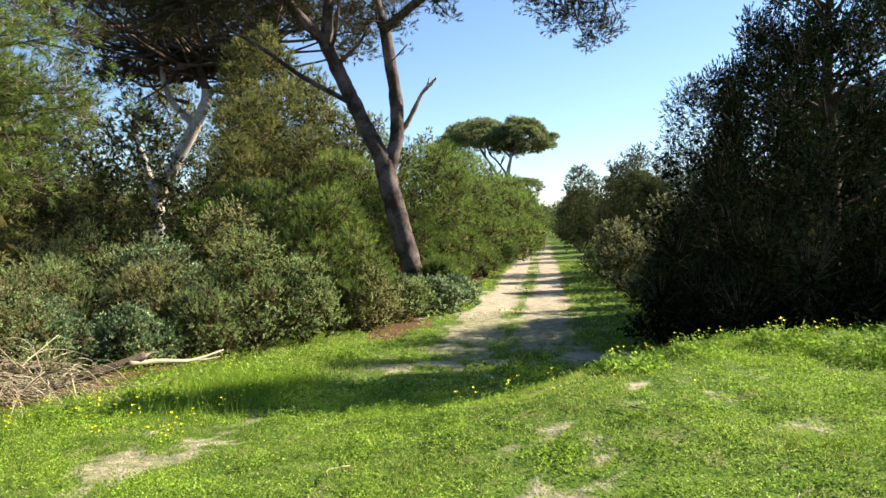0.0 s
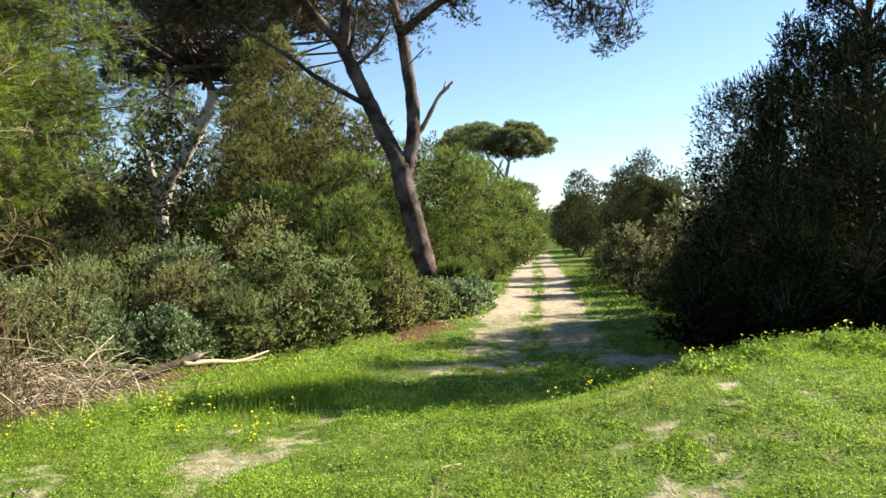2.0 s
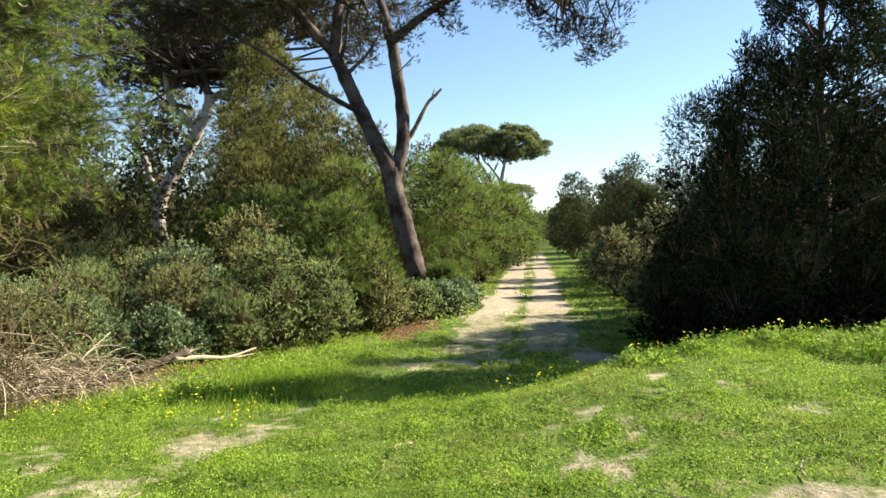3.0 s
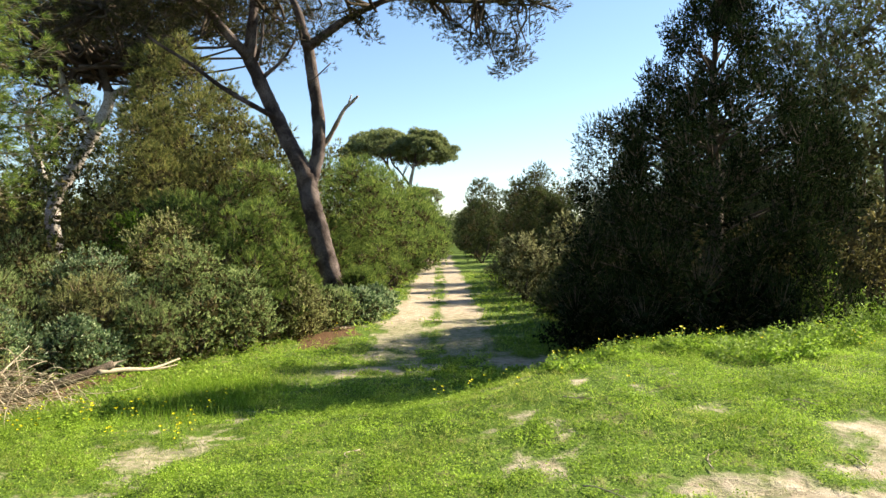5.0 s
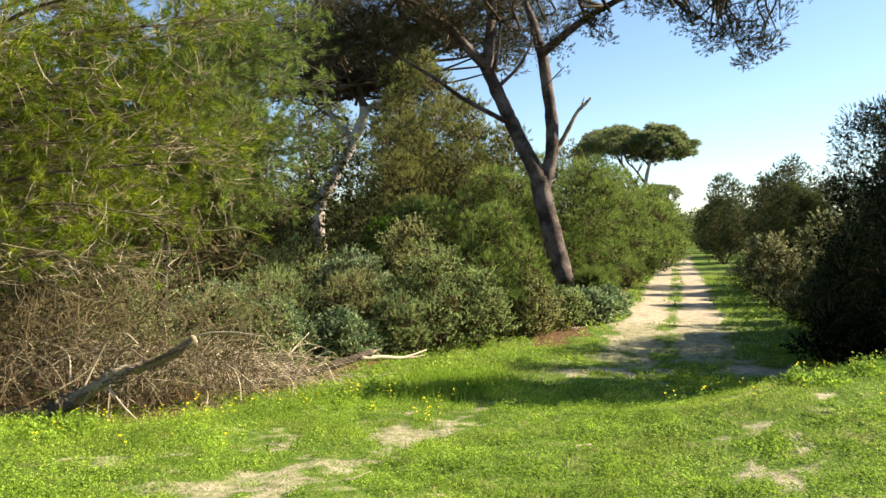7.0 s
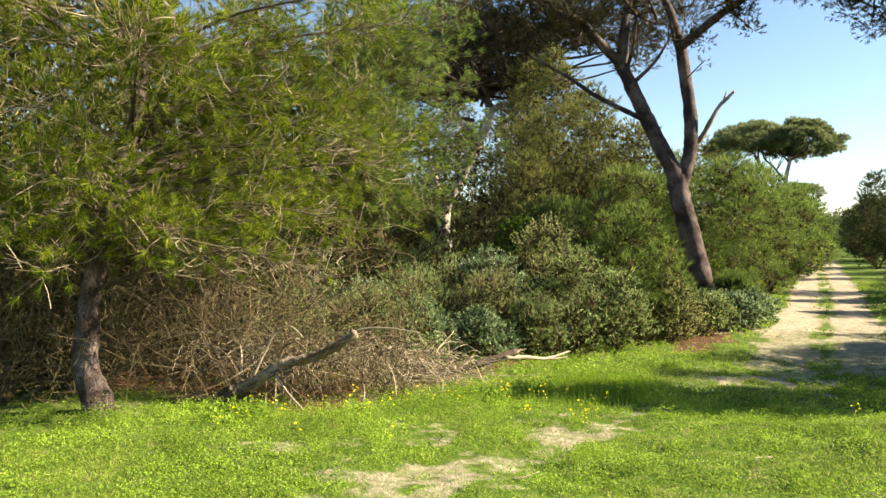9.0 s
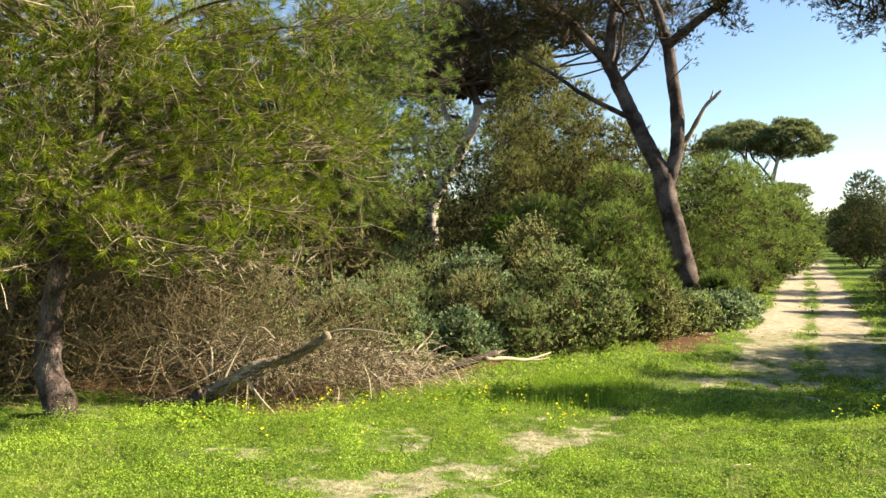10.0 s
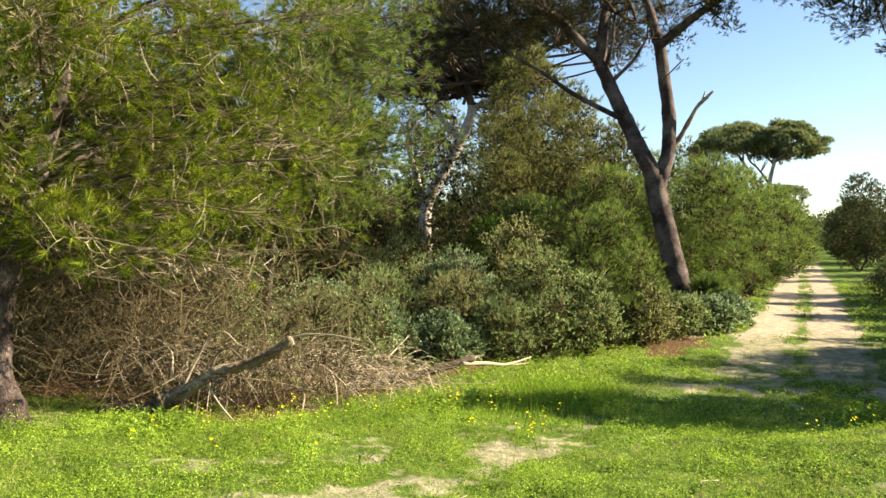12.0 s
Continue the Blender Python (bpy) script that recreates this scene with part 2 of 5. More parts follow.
# distant umbrella crowns: haze put into a paler, greyer green
M_FAR = foliage_material("hazed_far_leaves", (0.050, 0.070, 0.032), (0.115, 0.140, 0.066), (0.20, 0.22, 0.11), 0.5, 0.25)
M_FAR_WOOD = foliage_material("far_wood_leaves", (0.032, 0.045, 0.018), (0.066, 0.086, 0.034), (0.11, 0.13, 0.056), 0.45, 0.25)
M_CLOVER = foliage_material("clover_leaves", (0.085, 0.145, 0.017), (0.165, 0.252, 0.034), (0.235, 0.325, 0.060), 0.42, 1.4)
M_GRASS = foliage_material("grass_blades", (0.085, 0.130, 0.022), (0.185, 0.245, 0.050), (0.38, 0.375, 0.14), 0.45, 0.8)
M_PETAL = plain_material("yellow_petals", (0.80, 0.68, 0.01), (0.88, 0.80, 0.03), 30, 0.5, False)
M_STEM = plain_material("flower_stem", (0.12, 0.20, 0.03), (0.20, 0.30, 0.05), 30, 0.6, False)

# ---- mesh helpers ----


def unit(v):
    return v / np.maximum(np.linalg.norm(v, axis=-1, keepdims=True), 1e-9)


class Geo:
    """Collects vertices and triangles."""

    def __init__(self):
        self.v, self.f, self.n = [], [], 0

    def add(self, v, f):
        self.v.append(np.asarray(v, float).reshape(-1, 3))
        self.f.append(np.asarray(f, int).reshape(-1, 3) + self.n)
        self.n += len(self.v[-1])

    def mesh(self, name, smooth=False):
        v, f = np.concatenate(self.v), np.concatenate(self.f)
        me = bpy.data.meshes.new(name)
        me.vertices.add(len(v))
        me.vertices.foreach_set("co", v.astype(np.float32).ravel())
        me.loops.add(f.size)
        me.loops.foreach_set("vertex_index", f.astype(np.int32).ravel())
        me.polygons.add(len(f))
        me.polygons.foreach_set("loop_start", np.arange(0, f.size, 3, dtype=np.int32))
        me.polygons.foreach_set("use_smooth", np.full(len(f), smooth))
        me.update(calc_edges=True)
        return me


def part(name, geo, mat, parent=None, label="", smooth=False):
    """Links a Geo as one mesh object; under a parent its points are given in the world and moved to the parent's place."""
    me = geo.mesh(name, smooth)
    me.materials.append(mat)
    ob = new(name, me)
    if parent is not None:
        ob.parent = parent
        p = Vector(parent.location)
        if parent.parent is not None:
            p = p + Vector(parent.parent.location)
        me.transform(Matrix.Translation(-p))
    if label:
        ob["label"] = label
    return ob


def thing(name, place, label, category, group="", kind=""):
    ob = new(name)
    ob.empty_display_size = 0.2
    ob.location = place
    return tagged(ob, label, category, group, kind)


def spline(pts, per=5):
    """A smooth line through the points."""
    p = np.asarray(pts, float)
    if len(p) < 3:
        return np.linspace(p[0], p[-1], per + 1)
    q = np.vstack([2 * p[0] - p[1], p, 2 * p[-1] - p[-2]])
    out = []
    for i in range(1, len(q) - 2):
        t = np.linspace(0, 1, per, endpoint=False)[:, None]
        a, b, c, d = q[i - 1], q[i], q[i + 1], q[i + 2]
        out.append(0.5 * (2 * b + (c - a) * t + (2 * a - 5 * b + 4 * c - d) * t**2 + (3 * b - a - 3 * c + d) * t**3))
    return np.vstack(out + [p[-1:]])


def tube(geo, pts, r0, r1, sides=10, per=5, knobs=0.06, rng=None, power=1.0):
    """A tapered, slightly knobbly limb along a smooth line, closed at the tip."""
    p = spline(pts, per)
    n = len(p)
    tan = unit(np.gradient(p, axis=0))
    ref = np.array([0.31, 0.9, 0.12])
    a = unit(np.cross(tan, ref))
    b = np.cross(tan, a)
    ang = np.linspace(0, 2 * np.pi, sides, endpoint=False)
    r = (r0 + (r1 - r0) * np.linspace(0, 1, n) ** power)[:, None] * np.ones(sides)
    if rng is not None:
        wob = rng.normal(0, knobs, (n, sides))
        wob = (wob + np.roll(wob, 1, 1) + np.roll(wob, 1, 0)) / 1.7
        r = r * (1 + wob)
    ring = p[:, None] + r[..., None] * (np.cos(ang)[None, :, None] * a[:, None] + np.sin(ang)[None, :, None] * b[:, None])
    i, j = np.meshgrid(np.arange(n - 1), np.arange(sides), indexing="ij")
    k = (j + 1) % sides
    q0, q1, q2, q3 = i * sides + j, i * sides + k, (i + 1) * sides + k, (i + 1) * sides + j
    f = np.concatenate([np.stack([q0, q1, q2], -1).reshape(-1, 3), np.stack([q0, q2, q3], -1).reshape(-1, 3)])
    v = np.vstack([ring.reshape(-1, 3), p[-1] + tan[-1] * r1 * 0.6])
    m = np.arange(sides)
    cap = np.stack([(n - 1) * sides + m, (n - 1) * sides + (m + 1) % sides, np.full(sides, n * sides)], -1)
    v = np.vstack([v, p[0]])
    foot = np.stack([(m + 1) % sides, m, np.full(sides, n * sides + 1)], -1)
    geo.add(v, np.vstack([f, cap, foot]))


def sticks(geo, p0, p1, r0, r1):
    """Many thin three-sided twigs at once."""
    p0, p1 = np.asarray(p0, float), np.asarray(p1, float)
    n = len(p0)
    d = unit(p1 - p0)
    a = unit(np.cross(d, [0.3, 0.52, 0.8]))
    b = np.cross(d, a)
    r0, r1 = np.broadcast_to(r0, n)[:, None], np.broadcast_to(r1, n)[:, None]
    v = np.empty((n, 6, 3))
    for k in range(3):
        o = math.cos(k * 2.0944) * a + math.sin(k * 2.0944) * b
        v[:, k], v[:, k + 3] = p0 + o * r0, p1 + o * r1
    f = np.array([[0, 1, 4], [0, 4, 3], [1, 2, 5], [1, 5, 4], [2, 0, 3], [2, 3, 5]])
    geo.add(v, (np.arange(n)[:, None, None] * 6 + f).reshape(-1, 3))


def arcs(geo, p0, p1, p2, r0, r1, steps=4):
    """Many bent twigs: smooth bows from p0 over p1 to p2."""
    t = np.linspace(0, 1, steps + 1)
    q = [(1 - s) ** 2 * p0 + 2 * s * (1 - s) * p1 + s * s * p2 for s in t]
    for i in range(steps):
        sticks(geo, q[i], q[i + 1], r0 + (r1 - r0) * t[i], r0 + (r1 - r0) * t[i + 1])


def needles(geo, base, way, length, width, rng):
    """Single needles: one slim triangle each."""
    n = len(base)
    side = unit(np.cross(way, rng.normal(size=(n, 3)))) * (np.broadcast_to(width, n)[:, None] / 2)
    v = np.stack([base - side, base + side, base + way * np.broadcast_to(length, n)[:, None]], 1)
    geo.add(v, np.arange(3 * n).reshape(-1, 3))


def leaves(geo, base, way, length, width, rng, flat=None):
    """Pointed leaves, folded along the midrib: two triangles each."""
    n = len(base)
    ref = rng.normal(size=(n, 3)) if flat is None else flat + rng.normal(0, 0.35, (n, 3))
    side = unit(np.cross(way, ref))
    up = np.cross(side, way)
    length, width = np.broadcast_to(length, n)[:, None], np.broadcast_to(width, n)[:, None]
    mid = base + way * length * 0.5
    v = np.stack([base, mid + side * width / 2 + up * width * 0.12, base + way * length, mid - side * width / 2 + up * width * 0.12], 1)
    f = np.array([[0, 1, 2], [0, 2, 3]])
    geo.add(v, (np.arange(n)[:, None, None] * 4 + f).reshape(-1, 3))


TABLE = np.random.RandomState(5).rand(256, 256)


def vnoise(x, y, size, shift=0):
    """Smooth random field between 0 and 1."""
    u, w = np.asarray(x) / size + shift * 17.3, np.asarray(y) / size + shift * 9.1
    i, j = np.floor(u).astype(int), np.floor(w).astype(int)
    a, b = u - i, w - j
    a, b = a * a * (3 - 2 * a), b * b * (3 - 2 * b)
    g = lambda p, q: TABLE[p % 256, q % 256]
    return (g(i, j) * (1 - a) + g(i + 1, j) * a) * (1 - b) + (g(i, j + 1) * (1 - a) + g(i + 1, j + 1) * a) * b


def sstep(a, b, x):
    t = np.clip((np.asarray(x, float) - a) / (b - a), 0, 1)
    return t * t * (3 - 2 * t)


# ---- ground ----
def road_x(y):
    d = np.asarray(y, float) - 28.0
    return 3.45 + d * np.where(d > 0, 0.145, 0.155)


def ground_z(x, y):
    """Trodden low ground with the sandy road, and a grassy bank on the sunny side."""
    x, y = np.asarray(x, float), np.asarray(y, float)
    low = 0.14 - 0.16 * sstep(0, 4.5, y) - 0.66 * sstep(2.5, 13.5, y) - 0.20 * sstep(12, 26, y) - 0.0085 * np.maximum(y - 26, 0)
    top = 0.22 + 0.2 * sstep(2.6, 5.6, y)
    edge = 4.5 + 2.0 * sstep(0.2, 3.0, x)
    fall = 1 - sstep(edge, edge + 2.9 + 8 * sstep(3.6, 6.5, x), y)
    bank = sstep(-2.3, 1.5, x) * np.maximum(top - low, 0) * fall
    near = np.exp(-(((x) / 14) ** 2 + ((y - 6) / 14) ** 2))
    bumps = (vnoise(x, y, 1.3, 1) - 0.5) * 0.08 + (vnoise(x, y, 0.42, 2) - 0.5) * 0.06 * near
    wide = (vnoise(x, y, 9, 3) - 0.5) * 0.25 * sstep(10, 40, np.hypot(x, y - 6))
    return low + bank + bumps + wide


def sand_cover(x, y):
    """How bare and sandy the ground is, 0 to 1."""
    x, y = np.asarray(x, float), np.asarray(y, float)
    n1, n2, n3 = vnoise(x, y, 0.8, 4), vnoise(x, y, 0.26, 5), vnoise(x, y, 0.09, 7)
    ragged = (n1 - 0.5) * 0.8 + (n2 - 0.5) * 0.7 + (n3 - 0.5) * 0.5
    off = x - road_x(y)
    ruts = np.exp(-(((np.abs(off) - 0.85) / 0.55) ** 2))
    strip = np.exp(-((off / 0.32) ** 2)) * vnoise(x, y, 4.0, 6)
    road = sstep(0.15, 0.75, ruts + 0.5 * np.exp(-((off / 1.2) ** 2)) - 0.4 * strip + ragged * 0.8) * sstep(9.5, 13.5, y + ragged * 4) * (0.7 + 0.3 * sstep(16.5, 21, y + ragged * 5))
    tx = np.where(y > 6, -1.84 + 0.17 * (y - 6), -2.2 + 0.40 * (y - 5.1))
    worn = 1.0 * np.exp(-(((x - tx) / 0.36) ** 2)) + (n1 - 0.5) * 0.7 + (n2 - 0.5) * 1.0 + (n3 - 0.5) * 1.0
    track = sstep(0.2, 0.85, worn) * sstep(1.5, 3, y) * (1 - 0.45 * sstep(6.4, 7.4, y)) * (1 - sstep(11.5, 13.5, y))
    gray = sstep(0.35, 0.8, 1.15 * np.exp(-(((y - 10.7 - 0.1 * x) / 0.85) ** 2)) + ragged * 1.3 - 0.1) * sstep(-1.6, -0.6, x) * (1 - sstep(3.0, 4.0, x))
    corner = sstep(-0.1, 0.75, ((x - 1.45) * 0.44 - (y - 2.75) * 0.9) * 0.9 + 0.14 + ragged * 1.0) * (1 - sstep(6.5, 8, x))
    spots = sstep(0.94, 1.10, vnoise(x, y, 0.75, 8) + ragged * 0.35) * 0.42 * (1 - sstep(8, 11, y))
    return np.clip(np.maximum.reduce([road, track * 0.7, gray * 0.85, corner, spots * 0.15]), 0, 1)


def litter_cover(x, y):
    off = np.asarray(x) - road_x(y)
    rough = 0.6 * vnoise(x, y, 0.9, 22) + 0.4 * vnoise(x, y, 0.22, 23)
    a = np.exp(-(((off + 2.5) / 0.8) ** 2)) * sstep(11.5, 16, np.asarray(y) + 5 * (rough - 0.5))
    a = sstep(0.5, 0.95, a + 1.1 * (rough - 0.45))
    b = 1 - sstep(-5.0, -4.4, np.asarray(x) - 0.12 * (np.asarray(y) - 6) + (vnoise(x, y, 0.8, 10) - 0.5) * 0.8) * 1.0
    b = b * sstep(4.7, 5.6, np.asarray(y) + (vnoise(x, y, 0.7, 11) - 0.5))
    c = sstep(4.8, 6.0, np.asarray(x)) * sstep(8.2, 9.5, y) * (1 - sstep(14, 17, y))
    return np.clip(np.maximum.reduce([a, b, c]), 0, 1)


def build_ground():
    s = np.linspace(-1, 1, 321)
    gx = np.sinh(s * 6.6) / np.sinh(6.6) * 700 - 0.4
    t = np.linspace(-1, 1, 321)
    gy = np.sinh(t * 6.6) / np.sinh(6.6) * 900 + 5
    x, y = np.meshgrid(gx, gy)
    z = ground_z(x, y)
    ny, nx = x.shape
    i, j = np.meshgrid(np.arange(ny - 1), np.arange(nx - 1), indexing="ij")
    a = i * nx + j
    f = np.concatenate([np.stack([a, a + 1, a + nx + 1], -1).reshape(-1, 3), np.stack([a, a + nx + 1, a + nx], -1).reshape(-1, 3)])
    g = Geo()
    g.add(np.stack([x, y, z], -1), f)
    ob = part("ground", g, M_GROUND, smooth=True)
    for name, val in (("sand", sand_cover(x, y)), ("litter", litter_cover(x, y))):
        ob.data.attributes.new(name, "FLOAT", "POINT").data.foreach_set("value", val.ravel().astype(np.float32))
    tagged(ob, "green grassy ground with a pale sandy dirt track", "ground", kind="structure")


build_ground()

# ---- trees and shrubs ----


def blobs_in(rng, cx, cy, z0, z1, rx, ry, count, size, round_low=0.0):
    """Sub-crowns, kept apart from one another, that fill a crown from z0 to z1, full below and rounded above."""
    out = []
    for k in range(count):
        best, room = None, -1.0
        for _ in range(7):
            u = (k + rng.random()) / count
            wide = math.sqrt(max(0.03, 1 - u**3.2)) * (1 - round_low * max(0.0, 1 - u * 3))
            a, r = rng.uniform(0, 2 * np.pi), math.sqrt(rng.uniform(0.3, 1)) * wide
            p = (cx + r * rx * math.cos(a), cy + r * ry * math.sin(a), z0 + u * (z1 - z0))
            free = min([math.dist(p, q[:3]) for q in out], default=9.0)
            if free > room:
                best, room = p + (u,), free
        s = size * rng.uniform(0.72, 1.22) * (1 - 0.25 * best[3])
        out.append((*best[:3], s, s, s * 0.85))
    return out


def fill(parent, blobs, rng, twigs, per, length, width, kind, mat, twig_mat, lift=0.35, spread=0.55, twig_r=0.006, bare=0.0, core=64, core_mat=None):
    """Twigs that fan out of each sub-crown's upper shell, with brushes of needles or leaves at their ends."""
    length, width = length * 1.2, width * (1.15 if kind == "needle" else 1.5)
    b = np.array(blobs, float)
    vol = (b[:, 3] * b[:, 4]) ** 0.8
    pick = rng.choice(len(b), twigs, p=vol / vol.sum())
    d = unit(rng.normal(size=(twigs, 3)) + [0, 0, 0.25 + lift * 0.5])
    rad = b[pick, 3:6]
    reach = (1.08 - 0.5 * rng.random(twigs) ** 1.8)[:, None]
    tip = b[pick, :3] + d * rad * reach
    root = b[pick, :3] + d * rad * reach * 0.4 - [0, 0, 1] * rad * 0.22
    g = Geo()
    some = slice(0, int(twigs * 0.36))
    sticks(g, root[some], tip[some], twig_r, twig_r * 0.4)
    tagged(part("twig", g, twig_mat, parent), kind="stuff")
    live = rng.random(twigs) >= bare
    tip, root = tip[live], root[live]
    m = len(tip)
    ax = unit(tip - root)
    s = rng.random((m, per, 1))
    base = tip[:, None] - (tip - root)[:, None] * s * (0.35 if kind == "needle" else 0.6)
    way = unit(ax[:, None] * 1.1 + rng.normal(0, spread, (m, per, 3)) + [0, 0, lift * 0.4])
    ln = length * rng.uniform(0.6, 1.25, m * per)
    g = Geo()
    if kind == "needle":
        needles(g, base.reshape(-1, 3), way.reshape(-1, 3), ln, width, rng)
    else:
        leaves(g, base.reshape(-1, 3), way.reshape(-1, 3), ln, width * rng.uniform(0.7, 1.2, m * per), rng)
    tagged(part("foliage", g, mat, parent), kind="stuff")
    # core of dark leaves: the shade deep in each clump is in their colour
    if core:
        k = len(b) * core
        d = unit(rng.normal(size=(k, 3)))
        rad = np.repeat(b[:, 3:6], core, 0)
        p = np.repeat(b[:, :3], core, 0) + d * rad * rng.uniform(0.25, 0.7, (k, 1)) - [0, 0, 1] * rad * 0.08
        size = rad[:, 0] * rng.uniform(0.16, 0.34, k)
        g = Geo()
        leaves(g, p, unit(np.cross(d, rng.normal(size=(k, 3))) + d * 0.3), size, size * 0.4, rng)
        tagged(part("shaded_inner_foliage", g, core_mat or M_INNER, parent), kind="stuff")


def shrub(name, label, x, y, h, rx, ry, seed, mat, kind="leaf", twigs=900, per=12, length=0.05, width=0.022, count=9, size=0.0,
          lift=0.35, low=0.0, stems=6, round_low=0.15, twig_mat=None, bark=None, group="", bare=0.05, category="shrub", twig_r=0.006, spread=0.6, core=64, core_mat=None):
    rng = np.random.RandomState(seed)
    z = float(ground_z(x, y))
    top = thing(name, (x, y, z), label, category, group)
    size = size or 0.42 * min(rx, ry, h * 0.6) + 0.12
    blobs = blobs_in(rng, x, y, z + h * low + size * 0.35, z + h - size * 0.8, rx - size * 0.45, ry - size * 0.45, int(count * 1.7), size, round_low)
    for k in range(stems):
        t = np.array(blobs[k % len(blobs)][:3])
        a = np.array([x, y, z - 0.06]) + np.append(rng.normal(0, 0.06, 2), 0)
        m = (a + t) / 2 + np.append(rng.normal(0, 0.12, 2), 0.15)
        g = Geo()
        r = 0.012 + 0.008 * h
        tube(g, [a, m, t], r * 1.2, r * 0.35, 6, 4, 0.08, rng)
        part("stem", g, bark or M_BARK_DARK, top, smooth=True)
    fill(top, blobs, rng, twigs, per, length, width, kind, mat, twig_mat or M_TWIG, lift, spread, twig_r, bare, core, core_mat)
    return top


# main two-stemmed umbrella pine beside the road
def umbrella_pine():
    rng = np.random.RandomState(11)
    base = (-0.75, 21.5, float(ground_z(-0.75, 21.5)))
    tree = thing("umbrella_pine", base, "tall forked umbrella pine with plated brown bark beside the track", "tree")
    g = Geo()
    tube(g, [(-0.72, 21.5, base[2] - 0.15), (-0.85, 21.5, -0.25), (-1.05, 21.5, 0.5), (-1.23, 21.5, 1.24), (-1.43, 21.5, 1.98), (-1.62, 21.5, 2.71), (-1.74, 21.5, 3.5)], 0.34, 0.31, 16, 6, 0.05, rng)
    part("trunk", g, M_BARK, tree, smooth=True)
    limbs = [
        ([(-1.68, 21.5, 3.0), (-1.86, 21.35, 3.7), (-2.19, 21.3, 4.34), (-2.55, 21.3, 5.1), (-2.91, 21.3, 5.88), (-3.27, 21.3, 6.68), (-3.57, 21.3, 7.3)], 0.27, 0.2),
        ([(-3.45, 21.3, 7.0), (-3.36, 21.4, 8.12), (-3.26, 21.6, 9.2), (-3.3, 22.2, 10.6)], 0.20, 0.08),
        ([(-3.45, 21.25, 7.05), (-4.07, 21.0, 7.72), (-4.6, 21.0, 8.35), (-5.22, 20.8, 8.82), (-6.2, 20.5, 9.3)], 0.17, 0.06),
        ([(-2.75, 21.0, 5.25), (-3.6, 20.8, 5.7), (-4.31, 20.8, 6.13), (-5.01, 20.8, 6.66), (-5.72, 20.8, 7.1), (-6.42, 20.8, 7.53), (-7.4, 20.6, 8.2)], 0.085, 0.03),
        ([(-1.66, 21.5, 3.0), (-1.5, 21.5, 3.7), (-1.36, 21.5, 4.36), (-1.36, 21.5, 5.28), (-1.5, 21.5, 6.37), (-1.65, 21.5, 7.37), (-1.76, 21.5, 7.85)], 0.23, 0.17),
        ([(-1.74, 21.5, 7.6), (-1.96, 21.6, 8.55), (-2.23, 21.9, 9.3), (-2.3, 22.6, 10.6)], 0.16, 0.07),
        ([(-1.7, 21.4, 7.45), (-1.04, 21.0, 7.87), (-0.32, 21.0, 8.38), (0.31, 21.0, 8.73), (1.02, 20.9, 8.98), (2.1, 20.8, 8.95), (3.54, 20.7, 8.92), (4.97, 20.6, 9.1)], 0.15, 0.035),
        ([(-2.97, 21.2, 6.5), (-2.41, 21.0, 6.98), (-2.02, 21.0, 7.6)], 0.07, 0.03),
        ([(-3.3, 21.3, 6.8), (-3.05, 21.0, 7.5), (-2.95, 20.8, 8.4)], 0.07, 0.03),
    ]
    for pts, r0, r1 in limbs:
        g = Geo()
        tube(g, pts, r0, r1, 10, 5, 0.05, rng)
        part("limb", g, M_BARK, tree, smooth=True)
    g = Geo()
    tube(g, [(-1.32, 21.55, 4.35), (-1.1, 21.6, 4.62), (-0.86, 21.6, 5.02), (-0.58, 21.6, 5.57), (-0.3, 21.6, 5.86), (-0.12, 21.6, 6.05)], 0.10, 0.035, 8, 4, 0.12, rng)
    tube(g, [(-0.42, 21.6, 5.72), (-0.4, 21.6, 5.86), (-0.33, 21.62, 6.08)], 0.05, 0.015, 6, 3, 0.1, rng)
    part("dead_limb", g, M_DEADWOOD, tree, "bare broken dead limb", True)
    # crown: flat clusters above, sprays hanging at the rim
    blobs = []
    for _ in range(70):
        a, r = rng.uniform(0, 2 * np.pi), 8.6 * math.sqrt(rng.uniform(0.02, 1))
        x, y = -2.6 + r * math.cos(a), 21.8 + 0.5 * r * math.sin(a)
        if x > -1.2 and y > 20.6:
            y = 41.2 - y
        blobs.append((x, y, 10.4 - 0.018 * r * r + rng.uniform(-0.6, 0.6), 0.95, 0.95, 0.5))
    for _ in range(22):
        x, y = rng.uniform(-11.5, -4.6), rng.uniform(19.5, 23)
        blobs.append((x, y, 9.0 - 0.02 * (x + 5) ** 2 + rng.uniform(-0.7, 0.5), 0.8, 0.8, 0.42))
